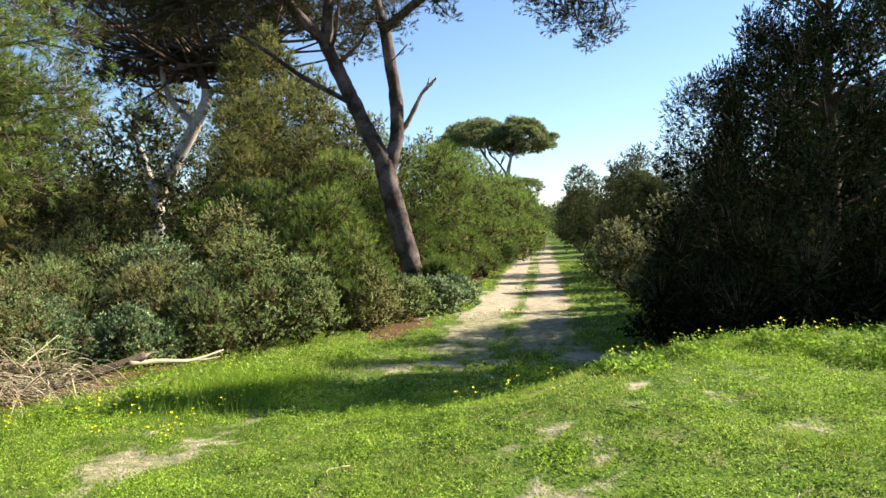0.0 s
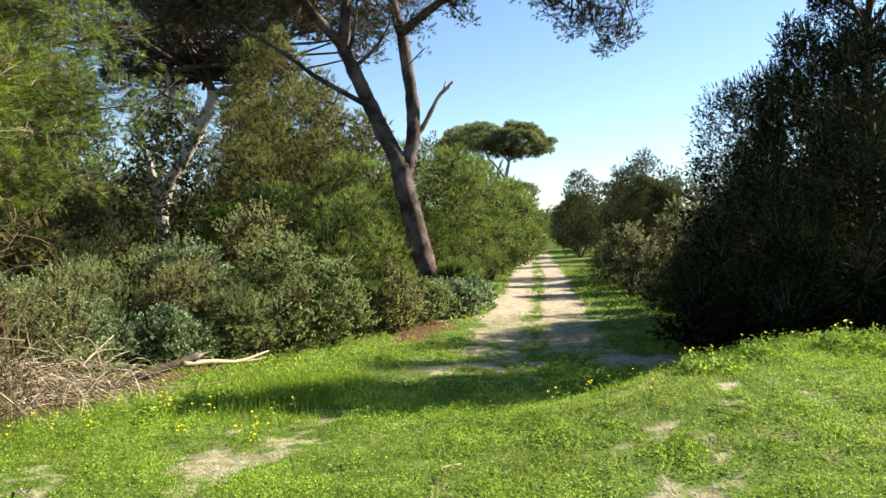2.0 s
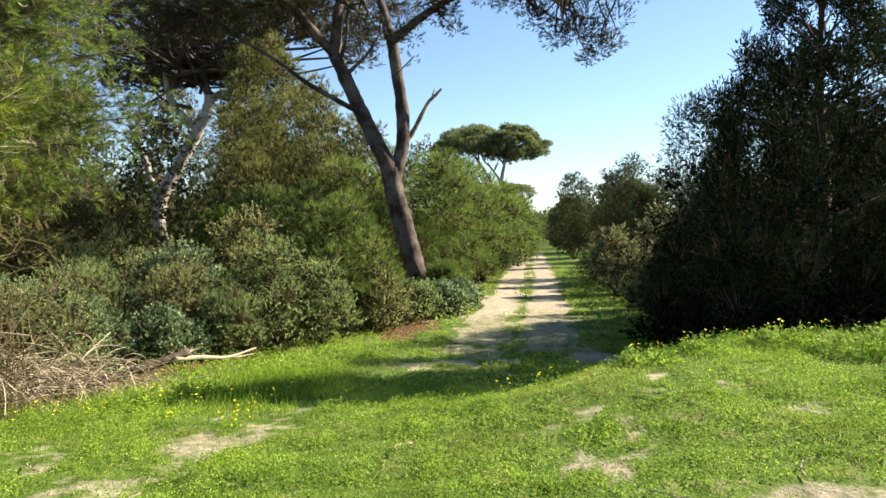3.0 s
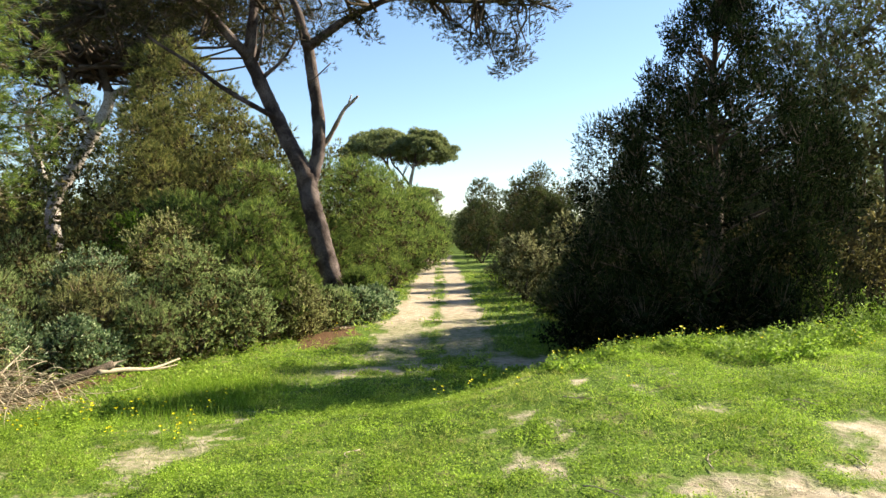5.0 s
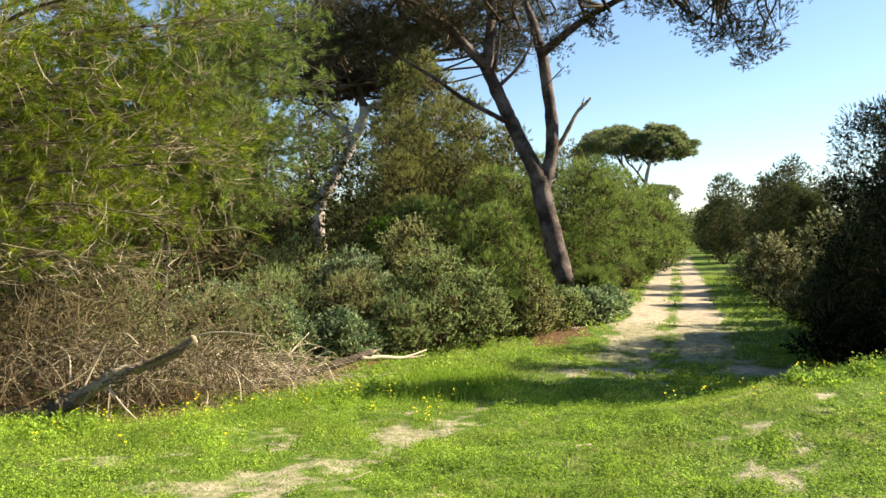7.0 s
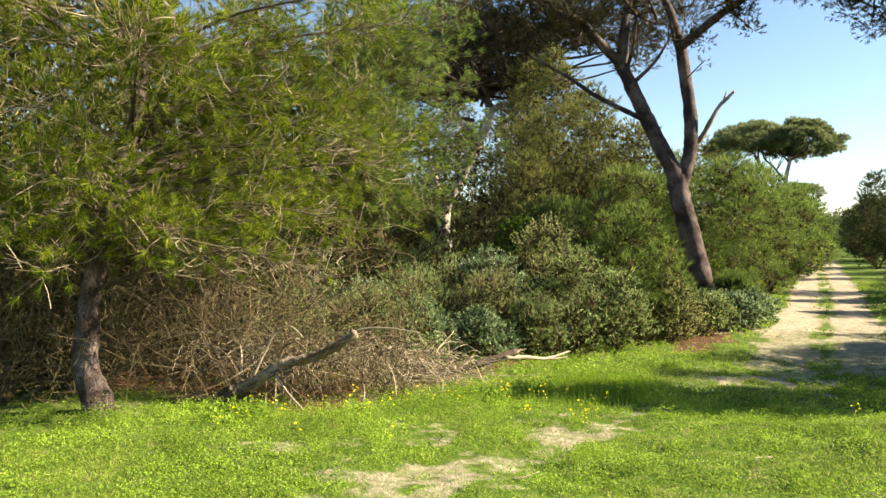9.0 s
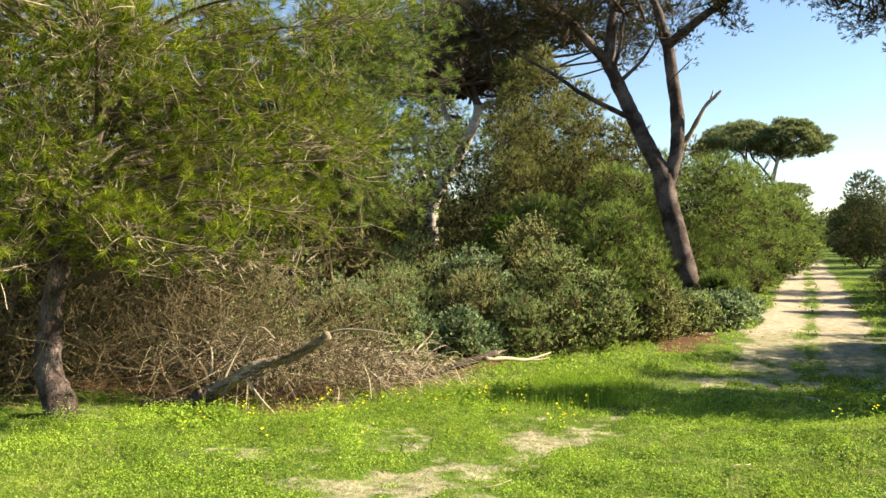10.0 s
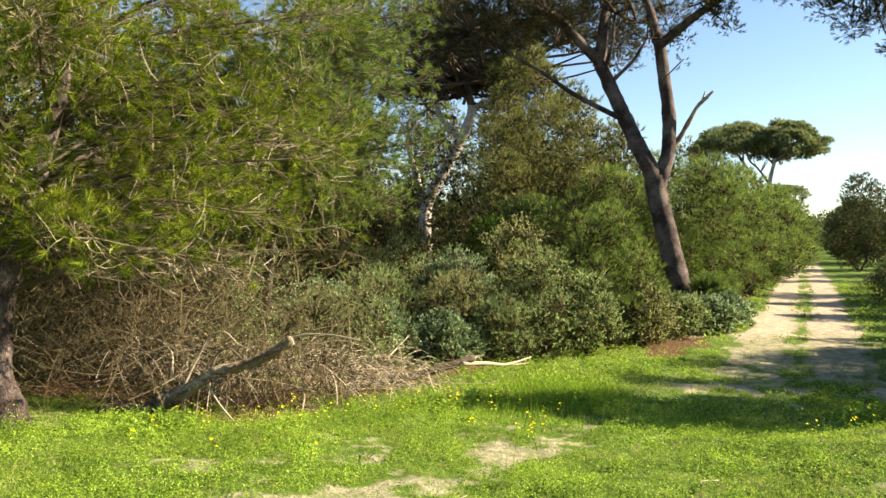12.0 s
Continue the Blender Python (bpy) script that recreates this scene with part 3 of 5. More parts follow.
    for x, y, z, s in ((-3.2, 20.6, 8.6, 0.6), (-2.6, 20.7, 8.9, 0.6), (-4.0, 20.6, 8.3, 0.5), (-4.6, 20.6, 7.7, 0.5), (-5.6, 20.6, 8.0, 0.6), (-7.0, 20.4, 7.5, 0.6), (-8.0, 20.4, 7.6, 0.7), (-9.0, 20.4, 7.9, 0.8), (4.3, 20.6, 6.8, 0.4), (3.3, 20.6, 7.35, 0.5), (5.0, 20.6, 7.25, 0.45), (-1.05, 20.6, 6.75, 0.26), (0.3, 20.6, 7.6, 0.35), (1.9, 20.6, 8.5, 0.6), (2.6, 20.6, 8.0, 0.5), (3.3, 20.6, 7.6, 0.5), (4.4, 20.6, 7.6, 0.5), (-1.35, 20.6, 7.55, 0.35), (-0.5, 20.6, 8.6, 0.5), (0.0, 20.6, 8.3, 0.4), (1.3, 20.8, 8.75, 0.6), (2.3, 20.7, 8.6, 0.7), (3.2, 20.6, 8.3, 0.75), (4.0, 20.6, 7.7, 0.65), (4.6, 20.5, 7.15, 0.5), (4.9, 20.5, 8.6, 0.75), (5.8, 20.5, 8.9, 0.7), (3.6, 20.8, 9.1, 0.8),
                       (3.9, 20.6, 7.5, 0.6), (4.6, 20.5, 6.95, 0.5), (4.3, 20.6, 8.1, 0.6), (5.2, 20.5, 7.9, 0.5), (2.9, 20.7, 7.9, 0.5), (-0.3, 20.8, 8.1, 0.45), (0.1, 20.7, 8.0, 0.45), (-1.0, 20.9, 7.45, 0.38), (-0.6, 21.2, 8.8, 0.6), (-2.5, 21, 8.3, 0.5), (-2.2, 20.9, 7.9, 0.35), (-4.3, 20.6, 8.9, 0.7), (-5.3, 20.4, 8.4, 0.7), (-6.4, 20.3, 8.5, 0.9), (-7.4, 20.2, 8.2, 0.9), (-6.6, 20.6, 7.7, 0.6), (-8.3, 20.5, 8.6, 1.0)):
        blobs.append((x, y, z, s, s, s * 0.75))
    ends = [np.array(p[-1]) for p, _, _ in limbs]
    for bl in blobs:
        c = np.array(bl[:3])
        e = min(ends + [np.array(q) for p, _, _ in limbs[1:7] for q in p[2:]], key=lambda q: np.linalg.norm(q - c))
        g = Geo()
        tube(g, [e, e * 0.6 + c * 0.4 + rng.normal(0, 0.5 * bl[3], 3) - [0, 0, 0.3 * bl[3]], e * 0.25 + c * 0.75 + rng.normal(0, 0.2, 3), c], 0.015 + 0.045 * bl[3], 0.014, 5, 4, 0.14, rng)
        part("branch", g, M_BARK_DARK, tree, smooth=True)
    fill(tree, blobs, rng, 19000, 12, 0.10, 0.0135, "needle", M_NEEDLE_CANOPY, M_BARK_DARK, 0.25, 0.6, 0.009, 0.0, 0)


umbrella_pine()


# pale-stemmed old pine farther back
def pale_pine():
    rng = np.random.RandomState(12)
    base = (-14.7, 37.0, float(ground_z(-14.7, 37)))
    tree = thing("leaning_pine", base, "old pine with a bare pale grey leaning trunk", "tree")
    g = Geo()
    tube(g, [(-14.7, 37, base[2] - 0.2), (-14.76, 37.0, 0.18), (-15.01, 37.0, 1.98), (-14.82, 37.0, 3.46), (-14.03, 37.0, 4.93), (-13.1, 37.0, 6.55), (-12.41, 37.0, 7.86), (-12.21, 37.0, 8.74)], 0.4, 0.27, 12, 5, 0.06, rng)
    part("trunk", g, M_BARK_PALE, tree, smooth=True)
    for pts, r0, r1 in (([(-12.21, 37.0, 8.5), (-12.7, 37.0, 10.22), (-12.96, 37.0, 11.69), (-13.3, 37.3, 13)], 0.24, 0.1),
                        ([(-12.3, 37.0, 8.4), (-11.61, 37.0, 8.88), (-10.81, 37.0, 8.93), (-9.6, 37, 9.6)], 0.22, 0.07),
                        ([(-13.0, 37.0, 7.0), (-14.09, 37.0, 8.18), (-14.5, 37.0, 9.36), (-14.62, 37.0, 10.54), (-15.2, 37, 11.8)], 0.2, 0.1),
                        ([(-14.85, 37.0, 3.0), (-15.3, 37.0, 3.9), (-15.58, 37.0, 4.96), (-16.07, 37.0, 6.44), (-16.05, 37.0, 7.8)], 0.2, 0.13),
                        ([(-12.9, 37.0, 11.4), (-11.5, 36.8, 11.9), (-10.0, 36.6, 12.2)], 0.12, 0.05),
                        ([(-12.6, 37.0, 9.9), (-13.6, 36.8, 10.9), (-15.4, 36.6, 11.6)], 0.12, 0.05)):
        g = Geo()
        tube(g, pts, r0, r1, 9, 5, 0.06, rng)
        part("limb", g, M_BARK_PALE if pts[0][2] < 8.45 else M_BARK_DARK, tree, smooth=True)
    blobs = []
    for _ in range(64):
        a, r = rng.uniform(0, 2 * np.pi), 9.0 * math.sqrt(rng.uniform(0.02, 1))
        blobs.append((-12.8 + r * math.cos(a), 36 + 0.6 * r * math.sin(a), 13.4 - 0.02 * r * r + rng.uniform(-1.8, 1.2), 1.2, 1.2, 0.6))
    for _ in range(46):
        blobs.append((rng.uniform(-19, -8.5), rng.uniform(37.6, 41), rng.uniform(9.8, 13.2), 1.0, 1.0, 0.55))
    for x, y, z, q in ((-9.6, 35.5, 9.8, 1.2), (-8.6, 35, 11, 1.3), (-16.5, 36, 9.2, 1.2), (-17.5, 36, 10.4, 1.4), (-15.6, 36, 7.9, 0.9), (-10.3, 36, 9.0, 0.9), (-11, 35, 10.4, 1.1), (-14.2, 35.5, 11.4, 1.2)):
        blobs.append((x, y, z, q, q, q * 0.7))
    for bl in blobs:
        c, e = np.array(bl[:3]), np.array((-12.9, 37, 10.5)) + rng.normal(0, 0.7, 3)
        g = Geo()
        tube(g, [e, (e + c) / 2 + rng.normal(0, 0.3, 3) - [0, 0, 0.4], c], 0.11, 0.035, 5, 4, 0.1, rng)
        part("branch", g, M_BARK_DARK, tree, smooth=True)
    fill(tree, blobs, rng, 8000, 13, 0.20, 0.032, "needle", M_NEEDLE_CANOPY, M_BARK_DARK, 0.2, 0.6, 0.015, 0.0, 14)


pale_pine()


# the near pines with low sprays, sunlit
def low_pine(line, trunk_r, centre, rad, count, seed, label, dead, fine, leaf):
    rng = np.random.RandomState(seed)
    x, y = line[0][:2]
    tree = thing("low_pine", (x, y, float(ground_z(x, y))), label, "tree", "low sunlit pines")
    spine = spline(line, 6)
    g = Geo()
    tube(g, line, trunk_r, trunk_r * 0.12, 14, 6, 0.08, rng, 0.6)
    part("trunk", g, M_BARK, tree, smooth=True)
    centre, rad = np.array(centre), np.array(rad)
    tips, roots = [], []
    for k in range(count):
        d = unit(rng.normal(size=3) * [1, 1, 0.8] + [0.35, -0.1, 0.05])
        d[2] = max(d[2], -0.62)
        end = centre + d * rad * rng.uniform(0.55, 1.0)
        at = end[2] - 0.22 * np.hypot(*(end - spine[-1])[:2])
        start = spine[np.argmin(np.abs(spine[:, 2] - np.clip(at, 1.0 + 1.1 * rng.random(), spine[-1, 2])))]
        mid = (start + end) / 2 + [0, 0, 0.12] + rng.normal(0, 0.15, 3)
        way = spline([start, mid, end], 8)
        g = Geo()
        tube(g, [start, mid, end], 0.026, 0.005, 6, 5, 0.08, rng)
        part("limb", g, M_BARK_DARK, tree, smooth=True)
        for j in range(28):
            p = way[int(rng.uniform(0.25, 1.0) * (len(way) - 1))]
            w = unit(unit(end - start) * [1, 1, 0.5] + rng.normal(0, 0.55, 3) * [1, 1, 0.75] + [0.2, 0, 0.05])
            roots.append(p), tips.append(p + w * rng.uniform(0.25, 0.7))
    p, q = np.array(roots), np.array(tips)
    n, per = len(p), 4
    g = Geo()
    up = p[:, 2] > 1.1
    bow = (p + q) / 2 + rng.normal(0, 0.07, p.shape) - [0, 0, 0.05]
    arcs(g, p[up], bow[up], q[up], 0.0055, 0.0025, 4)
    dim = Geo()
    u = rng.uniform(0.2, 1.0, (n, per, 1))
    a = p[:, None] + (q - p)[:, None] * u
    w = unit(unit(q - p)[:, None] + rng.normal(0, 0.7, (n, per, 3)) + [0, 0, 0.1])
    b = a + w * rng.uniform(0.12, 0.34, (n, per, 1))
    a, b = a.reshape(-1, 3), b.reshape(-1, 3)
    some = (rng.random(len(a)) < 0.42) & (a[:, 2] > 1.15)
    arcs(g, a[some], (a[some] + b[some]) / 2 + rng.normal(0, 0.02, (int(some.sum()), 3)), b[some], 0.0032, 0.002, 2)
    tagged(part("twig", g, M_TWIG_PALE, tree, "pale bare twigs"), kind="stuff")
    rest = ~some & (a[:, 2] > 1.0)
    sticks(dim, a[rest], b[rest], 0.0042, 0.002)
    tagged(part("inner_twig", dim, M_TWIG_BROWN, tree, "dark brown inner twigs"), kind="stuff")
    green = (b[:, 2] > 1.15 + 0.8 * rng.random(len(b))) & (rng.random(len(b)) < 0.76)
    a, b = a[green], b[green]
    m, per = len(a), fine
    s = rng.random((m, per, 1)) ** 1.4
    root = b[:, None] - (b - a)[:, None] * s * 0.3
    way = unit(unit(b - a)[:, None] * 0.85 + rng.normal(0, 0.40, (m, per, 3)))
    g = Geo()
    needles(g, root.reshape(-1, 3), way.reshape(-1, 3), rng.uniform(0.08, 0.15, m * per), 0.0044 * (50 / fine) ** 0.8, rng)
    tagged(part("foliage", g, leaf, tree), kind="stuff")
    n = dead
    st = np.stack([rng.normal(centre[0] + 0.6, rad[0] * 0.5, n), rng.normal(centre[1], rad[1] * 0.42, n), rng.uniform(0.1, 1.7, n)], -1)
    st[:, 1] = np.maximum(st[:, 1], np.where(st[:, 0] > -7, 4.75 + 0.56 * (st[:, 0] + 6.75), 4.3))
    st[: n // 2, 0] -= 2.4
    st = st[(st[:, 0] < -4.7) & (st[:, 1] < 7.8)]
    n = len(st)
    w = unit(rng.normal(size=(n, 3)) * [1, 1, 0.7])
    en = st + w * rng.uniform(0.3, 1.0, (n, 1))
    en[:, 2] = np.maximum(en[:, 2], ground_z(en[:, 0], en[:, 1]) + 0.03)
    g = Geo()
    arcs(g, st, (st + en) / 2 + rng.normal(0, 0.12, (n, 3)), en, 0.004, 0.002, 4)
    tagged(part("dead_twig", g, M_TWIG_BROWN, tree, "dry brown dead twigs low in the tree"), kind="stuff")


low_pine([(-6.66, 3.85, -0.36), (-6.8, 3.85, 0.15), (-6.95, 3.87, 0.5), (-7.0, 4.0, 1.2), (-6.95, 4.3, 2.2), (-6.85, 4.6, 3.5), (-6.8, 4.8, 4.8), (-6.8, 4.9, 5.6)], 0.205, (-7.1, 4.7, 3.4), (3.4, 3.4, 3.2), 72, 13, "bushy pine with low sunlit green sprays and leaning trunk", 1900, 50, M_NEEDLE_BRIGHT)
low_pine([(-7.3, 8.9, -0.6), (-7.3, 8.9, 0.6), (-7.1, 8.8, 2.0), (-6.9, 8.7, 3.6), (-6.8, 8.6, 5.4)], 0.14, (-6.6, 8.3, 3.5), (2.7, 2.5, 2.8), 74, 14, "bushy pine with green needles behind a heap of brushwood", 140, 34, M_NEEDLE)

# darker leaves left of x -7.5: brown thicket plus the crown's shade in colour
for i, (x, y, h, rx, ry) in enumerate([(-8.1, 4.8, 1.5, 0.8, 0.6), (-9.4, 5.4, 2.0, 1.0, 0.8), (-7.9, 6.6, 1.8, 1.0, 0.8), (-6.3, 6.6, 1.5, 0.9, 0.7), (-10.6, 4.6, 1.8, 1.0, 0.8), (-6.6, 7.7, 2.4, 1.2, 0.8), (-5.6, 8.9, 1.7, 0.9, 0.7), (-8.4, 4.0, 1.9, 0.7, 0.6), (-8.9, 6.0, 2.4, 1.0, 0.8)]):
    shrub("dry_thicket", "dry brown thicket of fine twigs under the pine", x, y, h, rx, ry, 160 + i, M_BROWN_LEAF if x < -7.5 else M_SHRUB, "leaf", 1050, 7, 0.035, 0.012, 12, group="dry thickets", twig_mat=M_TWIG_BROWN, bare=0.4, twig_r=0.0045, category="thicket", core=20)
# dense undergrowth along the road's shady edge
MASTIC = "dark green leathery mastic shrub at the wood's edge"
YOUNG = "bushy young pine with feathery green needles"
OLIVE = "dry olive-green shrub with brown twigs"
for i, (x, y, h, rx, ry) in enumerate([(-7.2, 10.3, 1.7, 1.0, 0.9), (-5.9, 10.0, 1.3, 0.8, 0.8), (-5.4, 13.2, 2.3, 1.1, 1.0), (-4.9, 11.0, 1.1, 0.6, 0.6)]):
    shrub("mastic_shrub", MASTIC, x, y, h, rx, ry, 100 + i, M_LENTISK, "leaf", 1400, 12, 0.045, 0.019, 12, group="mastic shrubs", lift=0.3)
for i, (x, y, h, rx, ry) in enumerate([(-8.7, 9.6, 2.2, 1.2, 1.1), (-6.6, 11.4, 2.0, 1.1, 1.0), (-5.0, 11.9, 1.9, 0.9, 0.8), (-4.1, 11.9, 1.4, 0.75, 0.7), (-8.2, 12.6, 2.6, 1.4, 1.1), (-6.9, 13.4, 2.6, 1.1, 1.0), (-6.4, 9.3, 1.5, 0.8, 0.7)]):
    shrub("heath_shrub", "fine-leaved brownish-green heath shrub at the wood's edge", x, y, h, rx, ry, 120 + i, (M_HEATH, M_SHRUB)[i % 2], "needle", 1800, 13, 0.05, 0.009, 13, group="heath shrubs", lift=0.8, twig_mat=M_TWIG_BROWN, twig_r=0.0055, bare=0.18)
for i, (x, y, h, rx, ry) in enumerate([(-3.5, 12.9, 2.4, 0.9, 0.9), (-4.3, 14.2, 3.0, 1.1, 1.0), (-2.7, 13.6, 1.9, 0.8, 0.8), (-6.3, 15.2, 2.1, 1.4, 1.0), (-8.3, 15.5, 3.4, 1.6, 1.1), (-10.8, 14.0, 3.2, 1.6, 1.2), (-1.7, 15.6, 1.7, 0.8, 0.8), (-0.95, 16.9, 1.25, 0.7, 0.7), (-10.5, 11.2, 2.6, 1.4, 1.2), (-10.4, 6.9, 2.6, 1.3, 1.2), (-9.6, 9.0, 2.8, 1.2, 1.2), (-12.3, 5.6, 2.8, 1.4, 1.3), (-12.5, 8.6, 3.2, 1.5, 1.4)]):
    shrub("olive_shrub", OLIVE, x, y, h, rx, ry, 200 + i, (M_SHRUB, M_HEATH, M_SHRUB, M_GREY, M_VERGE)[i % 5], "leaf", 1050, 12, 0.044, 0.0135, 13, group="olive-green shrubs", lift=0.7, twig_mat=M_TWIG_BROWN, twig_r=0.007)
for i, (x, y, h, rx, ry) in enumerate([(-2.4, 15.4, 3.4, 1.0, 1.0), (-3.6, 16.8, 3.6, 1.2, 1.0), (-2.75, 17.4, 3.2, 0.95, 1.0), (-5.2, 17.5, 3.6, 1.3, 1.1), (-0.1, 20.9, 1.5, 0.7, 0.7), (-3.2, 19.6, 3.6, 1.1, 1.0), (-1.75, 17.0, 1.7, 0.7, 0.7), (-5.0, 19.2, 3.9, 1.3, 1.2), (-7.4, 18.8, 2.3, 1.5, 1.2)]):
    shrub("young_pine", YOUNG, x, y, h, rx, ry, 300 + i, M_NEEDLE, "needle", 1050, 18, 0.14, 0.0097, 13, group="young roadside pines", lift=1.0, low=0.08, spread=0.4, category="young pine")
shrub("mastic_shrub", MASTIC, -0.2, 18.4, 1.15, 0.7, 0.7, 140, M_LENTISK, "leaf", 700, 13, 0.07, 0.03, 8, group="mastic shrubs")
shrub("mastic_shrub", MASTIC, 0.35, 20.4, 1.0, 0.7, 0.8, 141, M_LENTISK, "leaf", 600, 13, 0.07, 0.03, 8, group="mastic shrubs")
for i, (x, y, h, rx, ry) in enumerate([(-0.1, 24.8, 5.6, 1.5, 1.5), (0.9, 28.8, 5.6, 1.6, 1.8), (-1.8, 27.5, 6.2, 1.9, 1.8), (1.9, 33, 5.6, 1.8, 2.2), (3.0, 39, 5.8, 1.9, 2.6), (0.0, 34, 6.6, 2.2, 2.2), (4.3, 46, 6.0, 2.0, 3.0), (5.8, 55, 6.3, 2.1, 3.2), (7.6, 66, 6.4, 2.3, 3.6), (9.2, 79, 6.4, 2.3, 3.6), (11.2, 93, 6.4, 2.4, 3.8), (3.0, 60, 7.0, 2.6, 3.0), (5.0, 84, 7.0, 2.8, 3.0), (-3.4, 24.5, 5.4, 1.5, 1.4)]):
    far = y / 25
    shrub("roadside_pine", "dense rounded pine beside the sandy track", x, y, h, rx, ry, 400 + i, M_NEEDLE, "needle", int(1750 / far**0.8), 13, 0.18 * far**0.5, 0.013 * far, 12, 0.40 * rx + 0.2, group="rounded roadside pines", lift=0.6, low=0.0, category="tree", twig_r=0.008)
WOOD = "brownish-green pine in the wood behind the shrubs"
for i, (x, y, h, rx, ry) in enumerate([(-7.0, 28, 10.8, 2.3, 1.9), (-4.9, 28.2, 8.2, 1.7, 1.6), (-3.5, 27.6, 7.4, 1.5, 1.4), (-7.4, 25, 6.2, 1.7, 1.5), (-4.7, 25, 6.2, 1.5, 1.4), (-8.3, 30, 9.2, 1.7, 1.8), (-6.0, 22, 4.2, 1.4, 1.4)]):
    shrub("olive_pine", WOOD, x, y, h, rx, ry, 500 + i, M_NEEDLE_OLIVE, "needle", int(125 * h * rx), 14, 0.15, 0.020, 17, 0.95, group="pines of the wood", lift=0.7, category="tree", twig_mat=M_TWIG_BROWN, twig_r=0.008)
for i, (x, y, h, rx, ry) in enumerate([(-13, 22.5, 4.6, 2.0, 1.6), (-14, 18, 4.2, 2.0, 1.5), (-17, 25, 5.0, 2.6, 2), (-11.5, 32, 2.8, 2.2, 1.8), (-16, 31, 5.2, 2.6, 2), (-20, 36, 9, 3, 2.2), (-8.5, 41, 12, 3.2, 2.4), (-12.5, 45, 12.5, 3.6, 2.4), (-17.5, 46, 12.5, 3.6, 2.6), (-23, 44, 12, 3.6, 2.6), (-19, 49, 15, 3.4, 2.6), (-25.5, 48, 15.5, 3.6, 2.6), (-13.6, 50, 14.5, 3.4, 2.6), (-29, 42, 13, 3.4, 2.6), (-4.5, 42, 9.6, 2.8, 2.4), (-1.0, 41, 8.4, 2.4, 2.2), (-11.5, 12.5, 6.5, 2.0, 1.8), (-14.5, 9, 7, 2.2, 2), (-16, 14, 7, 2.4, 2), (-15, 5, 6.6, 2.2, 2), (-10.5, 16.5, 5.6, 1.8, 1.6), (-7.0, 16.5, 5.6, 1.5, 1.3)]):
    shrub("olive_pine", WOOD, x, y, h, rx, ry, 520 + i, M_NEEDLE_OLIVE, "needle", int(36 * h * rx), 12, 0.18, 0.034, 24, group="pines of the wood", lift=0.6, category="tree", twig_mat=M_TWIG_BROWN, twig_r=0.01)


for i, (x, y, h, rx, ry) in enumerate([(-10.6, 7.8, 7.6, 1.9, 1.7), (-9.8, 10.6, 7.6, 1.8, 1.6), (-12.6, 10.4, 8.6, 2.2, 1.8), (-9.2, 13.4, 7.0, 1.6, 1.5), (-13, 3.4, 7.6, 2.0, 1.8), (-11.4, 5.2, 7.6, 1.7, 1.5), (-9.4, 6.2, 7.2, 1.6, 1.4), (-10.2, 3.9, 7.0, 1.5, 1.3), (-8.2, 11.8, 7.2, 1.4, 1.3)]):
    shrub("olive_pine", WOOD, x, y, h, rx, ry, 560 + i, M_NEEDLE_OLIVE, "needle", int(50 * h * rx), 12, 0.15, 0.024, 20, group="pines of the wood", lift=0.5, category="tree", twig_mat=M_TWIG_BROWN, twig_r=0.008)


for i, (x, y, h, rx, ry) in enumerate([(-9.4, 34, 12.0, 2.4, 2.0), (-6.2, 33, 10.4, 2.2, 1.8), (-7.6, 31, 8.0, 1.8, 1.6), (-12.0, 24, 4.6, 1.6, 1.4)]):
    shrub("olive_pine", WOOD, x, y, h, rx, ry, 580 + i, M_NEEDLE_OLIVE, "needle", int(90 * h * rx), 12, 0.19, 0.028, 16, 1.1, group="pines of the wood", lift=0.5, category="tree", twig_mat=M_TWIG_BROWN, twig_r=0.008)
shrub("green_shrub", "bright fresh green leafy shrub among dull bushes", -5.35, 15.9, 3.1, 1.0, 0.8, 590, M_LUSH, "leaf", 1000, 12, 0.06, 0.024, 14, lift=0.4)


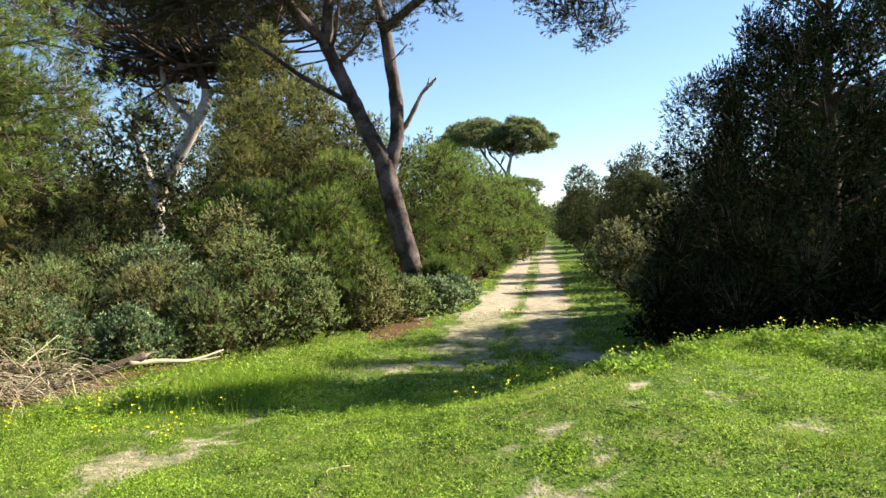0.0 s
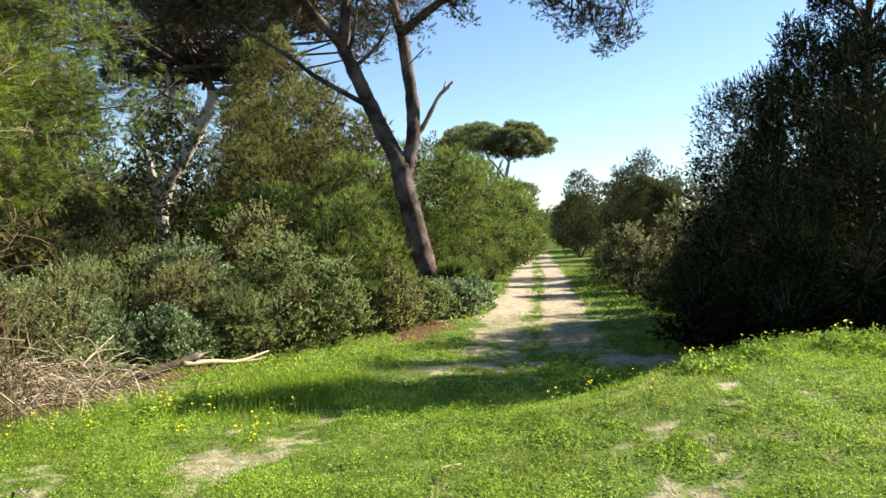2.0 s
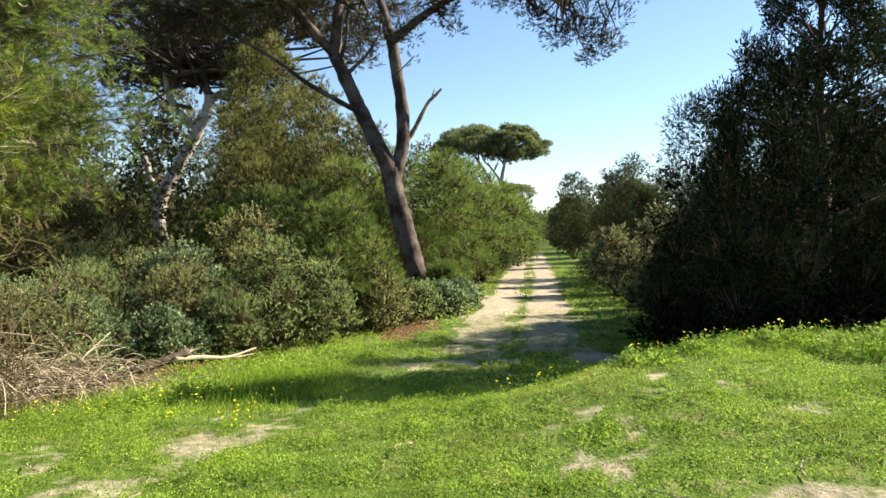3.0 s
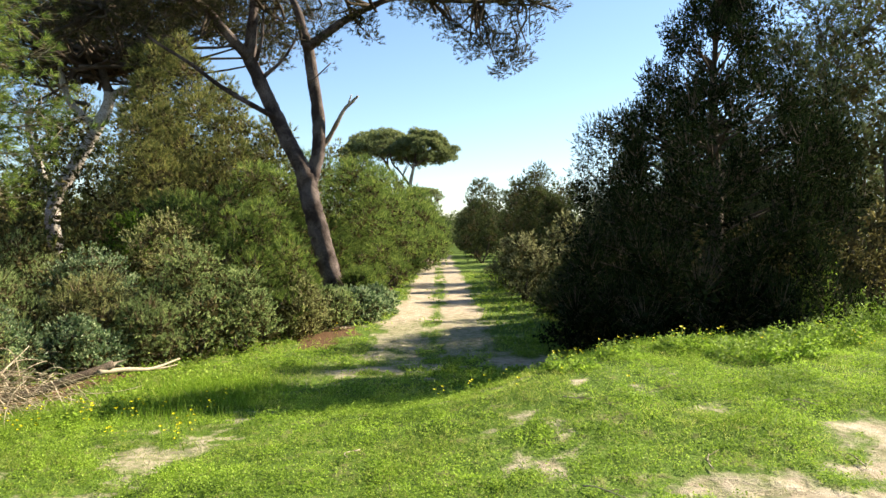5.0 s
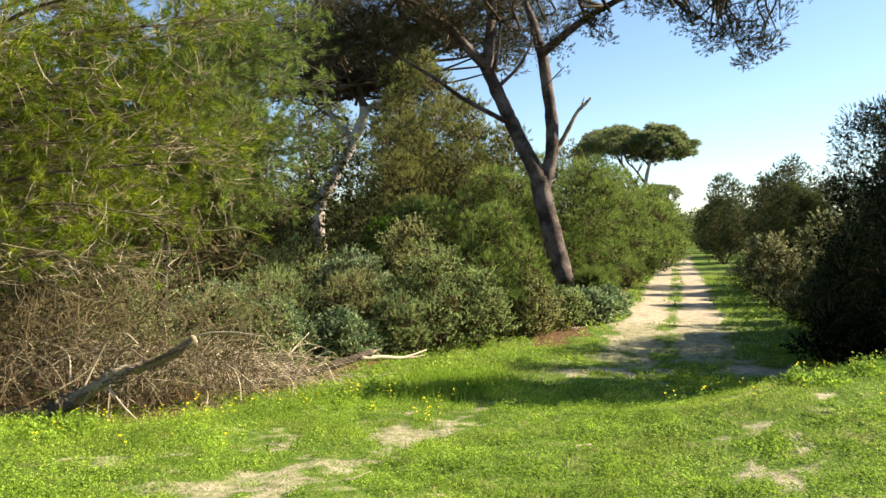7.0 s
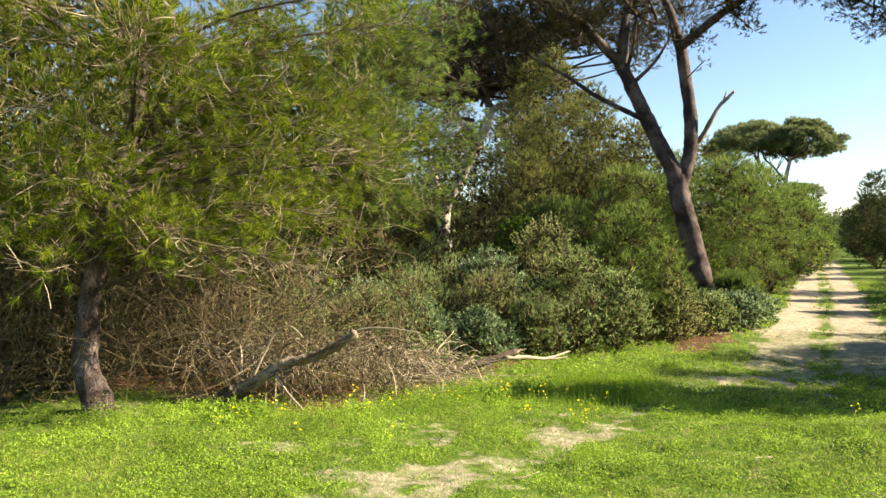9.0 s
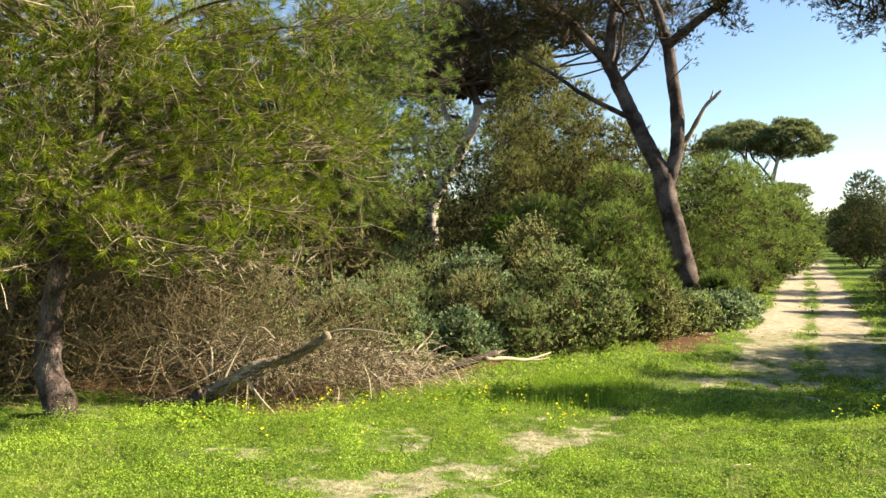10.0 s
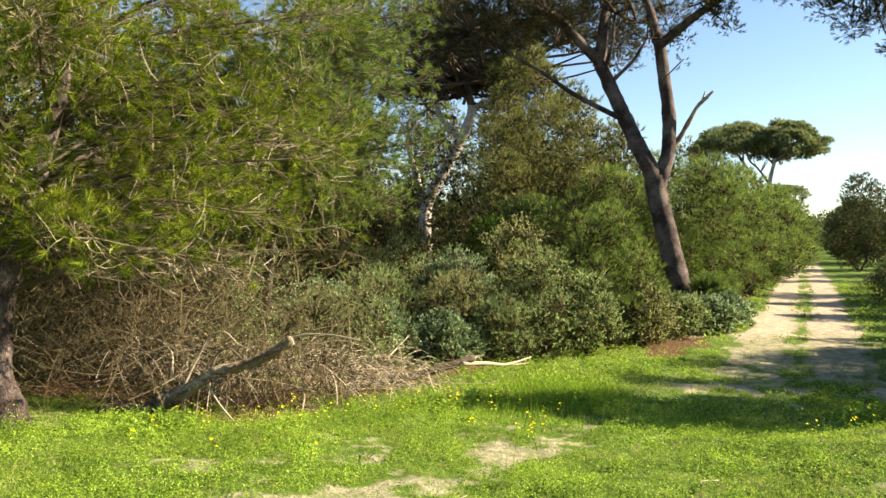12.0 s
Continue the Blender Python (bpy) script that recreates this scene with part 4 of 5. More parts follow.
# far umbrella pines over the road's end
def far_umbrella(trunk, limbs, crown, seed, r, skirt, twigs):
    """Crown: (x, y, top, half width, depth); a layered dome of many small clumps with a ragged underside."""
    rng = np.random.RandomState(seed)
    x, y = trunk[0][:2]
    z = float(ground_z(x, y))
    tree = thing("far_umbrella_pine", (x, y, z), "distant umbrella pine with a flat green crown and bare forked trunk", "tree", "distant umbrella pines")
    g = Geo()
    tube(g, [(x, y, z - 0.2)] + trunk[1:], r, r * 0.62, 9, 5, 0.06, rng)
    part("trunk", g, M_BARK_PALE, tree, smooth=True)
    for pts, r0 in limbs:
        g = Geo()
        tube(g, pts, r0, r0 * 0.4, 7, 5, 0.08, rng)
        part("limb", g, M_BARK, tree, smooth=True)
    cx, cy, top, wide, deep = crown
    blobs = []
    for k in range(150):
        a, q = rng.uniform(0, 2 * np.pi), math.sqrt(rng.uniform(0.0, 1))
        lump = 0.5 * deep * (vnoise(q * math.cos(a), q * math.sin(a), 0.45, seed) - 0.5)
        s = wide * 0.17 * rng.uniform(0.7, 1.25)
        z = top - 0.75 * s - deep * 0.62 * q**2.6 + lump * 0.55 - rng.uniform(0, 0.22) * deep
        blobs.append((cx + wide * 0.92 * q * math.cos(a), cy + wide * 0.9 * q * math.sin(a), z, s, s, s * 0.55))
    for dx, dz, q in skirt:
        for _ in range(5):
            blobs.append((cx + dx + rng.normal(0, 0.5 * q), cy + rng.normal(0, 1.2), top - dz + rng.normal(0, 0.22 * q), q, q, q * 0.55))
    ends = [np.array(p) for pts, _ in limbs for p in pts[1:]]
    for b in blobs[::3]:
        c = np.array(b[:3])
        e = min(ends, key=lambda p: np.linalg.norm((p - c) * [1, 1, 0.5]))
        g = Geo()
        tube(g, [e, (e + c) / 2 + rng.normal(0, 0.2, 3) - [0, 0, 0.25], c], 0.05, 0.02, 5, 3, 0.1, rng)
        part("branch", g, M_BARK_DARK, tree, smooth=True)
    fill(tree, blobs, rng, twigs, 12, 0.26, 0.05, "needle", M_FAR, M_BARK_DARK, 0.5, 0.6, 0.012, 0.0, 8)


far_umbrella([(6.7, 75, 0), (6.8, 75, 4.5), (7.05, 75, 7.0), (7.5, 75, 9.0)],
             [([(7.4, 75, 8.7), (8.6, 74.6, 9.4), (10.4, 74.4, 9.6), (11.4, 74.4, 9.9)], 0.14), ([(7.45, 75, 8.8), (7.8, 75.2, 10.4), (8.6, 75.5, 11.6)], 0.16), ([(7.0, 75, 6.6), (5.9, 74.8, 8.1), (5.1, 74.6, 8.9), (4.7, 74.6, 10.4)], 0.13),
              ([(7.3, 75, 8.5), (6.5, 74.6, 9.6), (6.2, 74.4, 11)], 0.10), ([(7.5, 75, 9.0), (9.2, 75.8, 10.6), (10.6, 76, 11.4)], 0.10)],
             (8.3, 75, 13.0, 3.6, 4.0), 21, 0.27, ((2.9, 3.3, 0.62), (1.6, 3.9, 0.5), (3.3, 2.6, 0.6), (-2.2, 2.4, 0.6)), 5500)
far_umbrella([(7.2, 79, 0), (6.6, 79, 5.0), (6.2, 79, 6.9), (4.9, 79, 9.0)],
             [([(5.0, 79, 8.8), (4.2, 78.7, 10.0), (2.4, 78.6, 10.9), (0.9, 78.6, 11.2)], 0.13), ([(4.9, 79, 8.9), (4.9, 79.2, 10.4), (5.6, 79.4, 11.6)], 0.12), ([(4.7, 79, 9.2), (3.9, 79.4, 11), (3.2, 79.6, 12)], 0.10), ([(6.2, 79, 6.8), (6.7, 79, 7.6), (6.6, 79, 8.0)], 0.09)],
             (4.1, 79, 13.1, 4.9, 3.6), 22, 0.22, ((-3.4, 2.4, 0.7), (-1.2, 2.6, 0.6), (2.4, 2.3, 0.6)), 5500)
far_umbrella([(13.5, 120, 0), (13.4, 120, 3.0), (13.6, 120, 5.4)], [([(13.6, 120, 5.2), (15.2, 120, 6.4), (16.4, 120, 6.8)], 0.14), ([(13.6, 120, 5.3), (12.6, 120, 7.0), (11.8, 120, 7.6)], 0.14)],
             (13.9, 120, 9.4, 3.6, 2.0), 23, 0.28, ((2.6, 2.4, 0.6),), 1300)

# dark juniper on the sunny side and the trees round it


def juniper():
    rng = np.random.RandomState(31)
    x, y = 5.5, 10.0
    z = float(ground_z(x, y))
    tree = thing("juniper", (x, y, z), "dark dense conical juniper beside the grassy bank", "tree")
    g = Geo()
    tube(g, [(x, y, z - 0.1), (x + 0.05, y, z + 2), (x, y + 0.05, z + 3.6), (x, y, z + 5.0)], 0.16, 0.03, 10, 5, 0.08, rng)
    part("trunk", g, M_BARK_DARK, tree, smooth=True)
    blobs = []
    for _ in range(330):
        u = rng.uniform(0, 1) ** 1.35
        r = min(2.35, (1 - u) * 4.0 + 0.03) * math.sqrt(rng.uniform(0.2, 1)) * rng.uniform(0.9, 1.06)
        a = rng.uniform(0, 2 * np.pi)
        s = 0.5 * (1 - 0.5 * u) * rng.uniform(0.7, 1.15)
        blobs.append((x + r * math.cos(a), y + r * math.sin(a), z + 0.3 + 6.0 * u, s * 0.85, s * 0.85, s * 1.15))
    for _ in range(34):
        a, r = rng.uniform(0, 2 * np.pi), rng.uniform(0.9, 1.9)
        blobs.append((x + r * math.cos(a), y + r * math.sin(a), z + rng.uniform(0.1, 0.9), 0.42, 0.42, 0.4))
    for bl in blobs[::3]:
        c = np.array(bl[:3])
        e = np.array([x, y, max(z + 0.2, c[2] - 0.6)])
        g = Geo()
        tube(g, [e, (e + c) / 2, c], 0.03, 0.008, 5, 3, 0.1, rng)
        part("limb", g, M_BARK_DARK, tree, smooth=True)
    fill(tree, blobs, rng, 22000, 13, 0.034, 0.0115, "needle", M_JUNIPER, M_TWIG, 0.8, 0.5, 0.004, 0.02, 150, M_NEEDLE_SHADED)


juniper()
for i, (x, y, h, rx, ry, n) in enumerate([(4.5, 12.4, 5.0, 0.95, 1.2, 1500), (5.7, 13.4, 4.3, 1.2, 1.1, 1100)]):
    shrub("tamarisk", "fine blue-green feathery tree against the sky", x, y, h, rx, ry, 600 + i, M_BLUE, "needle", int(n * 2.2), 14, 0.04, 0.0075, 26, group="feathery trees", lift=0.6, low=0.1, category="tree", spread=0.55, core=40, twig_r=0.003, core_mat=M_NEEDLE_SHADED)
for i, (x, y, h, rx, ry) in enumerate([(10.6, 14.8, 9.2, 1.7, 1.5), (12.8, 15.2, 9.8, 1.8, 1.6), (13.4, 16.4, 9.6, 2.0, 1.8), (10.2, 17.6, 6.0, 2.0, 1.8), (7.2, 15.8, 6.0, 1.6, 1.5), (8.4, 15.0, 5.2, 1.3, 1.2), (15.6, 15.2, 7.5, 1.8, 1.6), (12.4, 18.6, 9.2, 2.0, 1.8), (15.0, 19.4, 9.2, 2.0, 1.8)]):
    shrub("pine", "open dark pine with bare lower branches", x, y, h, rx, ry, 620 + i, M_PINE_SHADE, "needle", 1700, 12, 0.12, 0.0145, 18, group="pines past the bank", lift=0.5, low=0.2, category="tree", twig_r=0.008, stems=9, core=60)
for i, (x, y, h, rx, ry) in enumerate([(7.3, 9.6, 1.9, 0.9, 0.8), (8.6, 9.4, 2.2, 1.0, 0.9), (10.0, 9.2, 2.4, 1.0, 0.9), (6.3, 8.9, 1.2, 0.6, 0.6), (11.4, 8.8, 2.2, 1.0, 0.9), (7.0, 12.0, 2.4, 1.2, 1.0), (9.2, 13.6, 2.8, 1.6, 1.0), (12, 14.5, 3.0, 1.8, 1.2), (14.5, 12.5, 3.0, 1.6, 1.4), (13.2, 8.0, 2.4, 1.2, 1.0), (6.4, 14.6, 2.6, 1.3, 1.1)]):
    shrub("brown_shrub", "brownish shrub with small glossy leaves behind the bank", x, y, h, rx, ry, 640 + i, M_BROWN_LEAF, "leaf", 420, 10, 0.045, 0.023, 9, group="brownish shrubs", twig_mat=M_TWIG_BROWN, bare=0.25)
# leaves coloured near-black to stand for the shade at the juniper's foot
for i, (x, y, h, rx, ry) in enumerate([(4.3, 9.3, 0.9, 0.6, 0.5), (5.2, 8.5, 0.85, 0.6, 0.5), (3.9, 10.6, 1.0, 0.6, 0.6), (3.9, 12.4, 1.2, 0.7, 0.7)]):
    shrub("dark_bramble", "low leafy bush coloured near-black for the juniper's shade", x, y, h, rx, ry, 650 + i, M_NEEDLE_SHADED, "leaf", 420, 11, 0.05, 0.026, 7, group="low bushes under the juniper")
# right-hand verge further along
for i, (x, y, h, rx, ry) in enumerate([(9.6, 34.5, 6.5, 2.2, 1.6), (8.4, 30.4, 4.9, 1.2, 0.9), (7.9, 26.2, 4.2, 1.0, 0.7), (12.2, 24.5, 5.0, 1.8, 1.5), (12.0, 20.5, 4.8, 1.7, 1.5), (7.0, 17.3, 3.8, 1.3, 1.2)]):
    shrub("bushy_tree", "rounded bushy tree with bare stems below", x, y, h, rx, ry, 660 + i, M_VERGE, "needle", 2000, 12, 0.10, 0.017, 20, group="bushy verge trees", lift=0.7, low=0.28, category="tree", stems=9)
for i, (x, y, h, rx, ry) in enumerate([(6.2, 24.5, 2.9, 1.1, 1.0), (6.1, 19.2, 3.3, 1.1, 1.0), (7.0, 30.5, 2.6, 1.1, 1.0), (6.2, 16.5, 3.2, 1.0, 1.0), (5.5, 14.9, 2.2, 0.9, 0.9)]):
    shrub("grey_shrub", "grey-green dry shrub on the verge", x, y, h, rx, ry, 680 + i, M_GREY, "leaf", 620, 11, 0.06, 0.020, 9, group="grey verge shrubs", lift=0.7)
# same pines as across the road, their backlit shade painted by a darker green
for i, (x, y, h, rx, ry) in enumerate([(12.4, 46, 7.0, 2.4, 2.2), (11.9, 60, 7.6, 2.2, 2.4), (15.6, 54, 7.0, 2.6, 3), (14.8, 76, 7.0, 2.5, 2.6), (16.6, 86, 7.2, 2.6, 3.4), (18.6, 97, 7.4, 2.8, 4), (17.4, 64, 7.2, 2.7, 3), (21.0, 110, 7.6, 3.0, 4), (20.5, 80, 8.0, 3.0, 3), (20, 58, 7.6, 3.0, 3), (17.2, 73, 8.0, 3.0, 3), (14, 30, 5.4, 2.2, 2)]):
    far = y / 25
    shrub("roadside_pine", "dense rounded pine beside the sandy track", x, y, h, rx, ry, 700 + i, M_VERGE, "needle", 1000, 15, 0.17 * far**0.5, 0.012 * far, 14, group="rounded roadside pines", lift=0.6, low=0.05, category="tree", twig_r=0.012)


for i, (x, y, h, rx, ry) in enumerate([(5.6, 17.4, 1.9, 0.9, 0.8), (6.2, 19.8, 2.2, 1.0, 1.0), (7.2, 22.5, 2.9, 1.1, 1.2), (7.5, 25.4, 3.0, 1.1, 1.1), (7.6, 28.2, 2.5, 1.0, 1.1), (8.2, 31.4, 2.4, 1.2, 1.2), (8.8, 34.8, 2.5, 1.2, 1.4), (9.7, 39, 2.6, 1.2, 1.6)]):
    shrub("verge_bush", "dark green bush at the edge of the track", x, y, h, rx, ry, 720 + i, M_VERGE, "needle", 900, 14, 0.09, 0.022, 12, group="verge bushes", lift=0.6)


# woods that close the distance, and unseen trees added behind the camera
def far_woods():
    rng = np.random.RandomState(41)
    n = 230
    k = rng.uniform(0, 1, n) ** 1.4
    y = 104 + 200 * k
    side = np.where(rng.random(n) < 0.5, -1, 1)
    x = road_x(y) + side * (4.2 + rng.exponential(1, n) ** 1.0 * (6 + 0.12 * y))
    last = rng.random(n) < 0.12
    y = np.where(last, 280 + 30 * rng.random(n), y)
    x = np.where(last, road_x(y) + rng.uniform(-25, 25, n), x)
    extra = 130
    y = np.append(y, rng.uniform(44, 75, extra))
    x = np.append(x, -np.abs(rng.uniform(4, 70, extra)))
    shut = 46
    y = np.append(y, rng.uniform(150, 215, shut))
    x = np.append(x, road_x(y[-shut:]) + rng.uniform(-22, 22, shut))
    side_wood = 110
    y = np.append(y, rng.uniform(-2, 34, side_wood))
    x = np.append(x, rng.uniform(-42, -17.5, side_wood))
    right_wood = 90
    y = np.append(y, rng.uniform(4, 44, right_wood))
    x = np.append(x, rng.uniform(23, 48, right_wood))
    # added trees behind the camera, out of view, that cut skylight on near sides
    unseen_back_wood = 110
    y = np.append(y, rng.uniform(-42, -15, unseen_back_wood))
    x = np.append(x, rng.uniform(-60, 60, unseen_back_wood))
    z = ground_z(x, y)
    h = rng.uniform(5.0, 8.2, len(x))
    k = len(x) - unseen_back_wood
    h[k:] += 5.5
    h[k - right_wood - side_wood:k] += 2.5
    h[k - right_wood - side_wood - shut:k - right_wood - side_wood] += 1.5
    g, tw = Geo(), Geo()
    sticks(tw, np.stack([x, y, z - 0.2], -1), np.stack([x, y, z + h * 0.7], -1), 0.16, 0.06)
    per = 380
    d = unit(rng.normal(size=(len(x), per, 3)))
    rad = np.stack([h * 0.42, h * 0.42, h * 0.40], -1)[:, None]
    lump = 0.75 + 0.35 * vnoise(d[..., 0] * 2 + x[:, None], d[..., 1] * 2 + d[..., 2] * 3 + y[:, None], 0.7, 3)
    p = np.stack([x, y, z + h * 0.55], -1)[:, None] + d * rad * lump[..., None] * rng.uniform(0.75, 1.05, (len(x), per, 1))
    way = unit(d + rng.normal(0, 0.6, d.shape) + [0, 0, 0.5])
    s = np.repeat(np.where(y < 42, 0.3, 0.32 + 0.0026 * y), per)
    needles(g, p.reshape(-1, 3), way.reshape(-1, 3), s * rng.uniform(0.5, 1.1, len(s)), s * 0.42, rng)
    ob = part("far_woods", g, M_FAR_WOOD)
    tagged(ob, "distant green pine woods closing the view, plus unseen light-blocking trees behind", "woods", kind="stuff")
    part("trunk", tw, M_BARK_DARK, ob)


far_woods()


# ---- fallen wood ----
def fallen_limbs():
    rng = np.random.RandomState(51)
    log = thing("fallen_branch", (-3.8, 8.3, float(ground_z(-3.8, 8.3))), "broken grey-brown fallen branch with a splintered end", "branch", "fallen branches")
    g = Geo()
    tube(g, [(-5.7, 6.9, -0.3), (-4.95, 7.55, -0.2), (-4.4, 7.9, -0.17), (-4.08, 8.05, -0.09), (-3.82, 8.2, -0.01), (-3.6, 8.36, 0.07)], 0.064, 0.05, 10, 5, 0.1, rng)
    part("branch", g, M_DEADWOOD_DARK, log, smooth=True)
    g = Geo()
    tube(g, [(-3.72, 8.2, 0.0), (-3.52, 8.6, -0.05), (-3.3, 9.1, -0.14), (-3.05, 9.6, -0.1)], 0.04, 0.012, 7, 5, 0.1, rng)
    tube(g, [(-3.34, 9.02, -0.13), (-3.2, 9.3, -0.17), (-3.06, 9.5, -0.17)], 0.018, 0.006, 6, 4, 0.1, rng)
    part("bare_fork", g, M_TWIG_PALE, log, "pale barkless forked end", True)
    g = Geo()
    for k in range(7):
        a = np.array((-3.62, 8.35, 0.04)) + rng.normal(0, 0.02, 3)
        tube(g, [a, a + [0.04, 0.05, 0.03], a + [0.09 + 0.03 * rng.random(), 0.11, 0.06 * rng.random()]], 0.018, 0.003, 5, 3, 0.1, rng)
    part("splinter", g, M_TWIG_PALE, log)
    log = thing("fallen_log", (-5.7, 5.0, float(ground_z(-5.7, 5.0))), "thick dead log propped up on dry brushwood", "log", "fallen branches")
    g = Geo()
    tube(g, [(-5.95, 4.9, 0.02), (-5.78, 4.98, 0.12), (-5.55, 5.03, 0.26), (-5.37, 5.08, 0.37), (-5.12, 5.1, 0.43), (-4.93, 5.12, 0.5), (-4.74, 5.14, 0.6), (-4.57, 5.16, 0.73)], 0.07, 0.04, 14, 7, 0.24, rng)
    part("branch", g, M_DEADWOOD, log, "weathered pale log with a dark broken tip", True)
    g = Geo()
    for k in range(15):
        g = Geo()
        u = rng.random()
        a = np.array((-5.9, 4.92, 0.05)) * (1 - u) + np.array((-4.75, 5.14, 0.6)) * u + rng.normal(0, 0.02, 3) - [0, 0.05, 0]
        d = np.array((0.9, 0.1, 0.45)) * rng.uniform(0.08, 0.22)
        tube(g, [a, a + d * 0.5 + rng.normal(0, 0.012, 3), a + d], 0.022, 0.008, 5, 3, 0.2, rng)
        part("bark_flake", g, M_DEADWOOD_DARK, log, "loose dark bark flake")
    g = Geo()
    tube(g, [(-7.3, 4.75, -0.36), (-6.9, 4.8, -0.24), (-6.5, 4.85, -0.12), (-6.1, 4.88, -0.08), (-5.85, 4.95, 0.1)], 0.11, 0.09, 14, 7, 0.24, rng)
    part("rotten_butt", g, M_DEADWOOD_DARK, log, "dark rotten lower end", True)
    g = Geo()
    for pts in ([(-5.75, 5.0, 0.2), (-5.66, 5.1, 0.47), (-5.53, 5.12, 0.7), (-5.34, 5.12, 0.77), (-5.2, 5.14, 0.66)], [(-5.46, 5.08, 0.42), (-5.4, 5.12, 0.55), (-5.27, 5.12, 0.6), (-5.14, 5.12, 0.52)], [(-4.95, 5.15, 0.52), (-4.6, 5.25, 0.74), (-4.25, 5.3, 0.78), (-3.9, 5.35, 0.74)],
                [(-5.5, 5.0, 0.3), (-5.2, 4.85, 0.1), (-4.85, 4.75, -0.12)], [(-5.62, 4.95, 0.2), (-5.7, 4.86, 0.0), (-5.8, 4.8, -0.2)], [(-5.9, 5.0, 0.25), (-5.98, 5.1, 0.5), (-6.1, 5.1, 0.62)]):
        tube(g, pts, 0.014, 0.006, 6, 5, 0.12, rng)
    part("twig", g, M_TWIG_PALE, log, "pale bowed bare twigs", True)
    # brushwood of thin bowed twigs
    n = 640
    u = 0.74 * rng.random(n)
    bx, by = -6.6 + 3.1 * u, 4.75 + 3.4 * u
    x0, y0 = bx + rng.normal(0, 0.28, n), by + rng.normal(0.5, 0.25, n)
    p0 = np.stack([x0, y0, ground_z(x0, y0) + rng.uniform(0.15, 0.75, n) * (1.15 - 0.95 * u)], -1)
    w = unit(np.stack([rng.normal(0.5, 0.6, n), rng.normal(0.0, 0.6, n), rng.normal(-0.3, 0.35, n)], -1))
    p2 = p0 + w * rng.uniform(0.3, 1.05, (n, 1))
    p2[:, 2] = np.maximum(p2[:, 2], ground_z(p2[:, 0], p2[:, 1]) + 0.02)
    p1 = (p0 + p2) / 2 + np.stack([rng.normal(0, 0.1, n), rng.normal(0, 0.1, n), rng.uniform(-0.05, 0.3, n)], -1)
    g = Geo()
    arcs(g, p0[140:], p1[140:], p2[140:], 0.0048, 0.002, 6)
    arcs(g, p0[:140], p1[:140] + [0, 0, 0.08], p2[:140], 0.0085, 0.0035, 7)
    ob = part("brushwood", g, M_TWIG_PALE)
    tagged(ob, "heap of dry bowed grey-brown twigs under the pine", "brushwood", kind="stuff")
    # darker wiry twigs standing and hanging behind it
    n = 1900
    x0, y0 = rng.uniform(-9.6, -4.4, n), rng.uniform(4.6, 6.4, n)
    y0 = np.where(x0 < -7.3, y0 - 0.85, np.maximum(y0, 4.95 + 0.7 * (x0 + 6.2)))
    p0 = np.stack([x0, y0, ground_z(x0, y0) + rng.uniform(0, 1.5, n) * np.clip(0.55 - 0.3 * (x0 + 4.6), 0.35, 1)], -1)
    w = unit(np.stack([rng.normal(0.1, 0.6, n), rng.normal(0, 0.4, n), rng.normal(0, 0.9, n)], -1))
    near = slice(0, 60)
    p0[near] = np.stack([rng.uniform(-7.9, -6.4, 60), rng.uniform(3.4, 3.9, 60), rng.uniform(0.75, 1.6, 60)], -1)
    p2 = p0 + w * rng.uniform(0.25, 0.8, (n, 1))
    p2[:, 2] = np.maximum(p2[:, 2], ground_z(p2[:, 0], p2[:, 1]) + 0.02)
    g = Geo()
    arcs(g, p0, (p0 + p2) / 2 + rng.normal(0, 0.12, (n, 3)), p2, 0.0042, 0.0018, 4)
    tagged(part("wiry_twig", g, M_TWIG_BROWN, ob, "dark wiry twigs"), kind="stuff")


fallen_limbs()


# ---- grass, clover, flowers ----
def spread(rng, n, x0, x1, y0, y1, bare_at=0.45):
    x, y = rng.uniform(x0, x1, n), rng.uniform(y0, y1, n)
    ok = rng.random(n) > sand_cover(x, y) / bare_at * 0.9
    ok &= rng.random(n) > litter_cover(x, y) * 0.85
    return x[ok], y[ok]


def lushness(x, y):
    return 0.42 * vnoise(x, y, 0.75, 12) + 0.34 * vnoise(x, y, 0.22, 13) + 0.24 * vnoise(x, y, 0.1, 15)


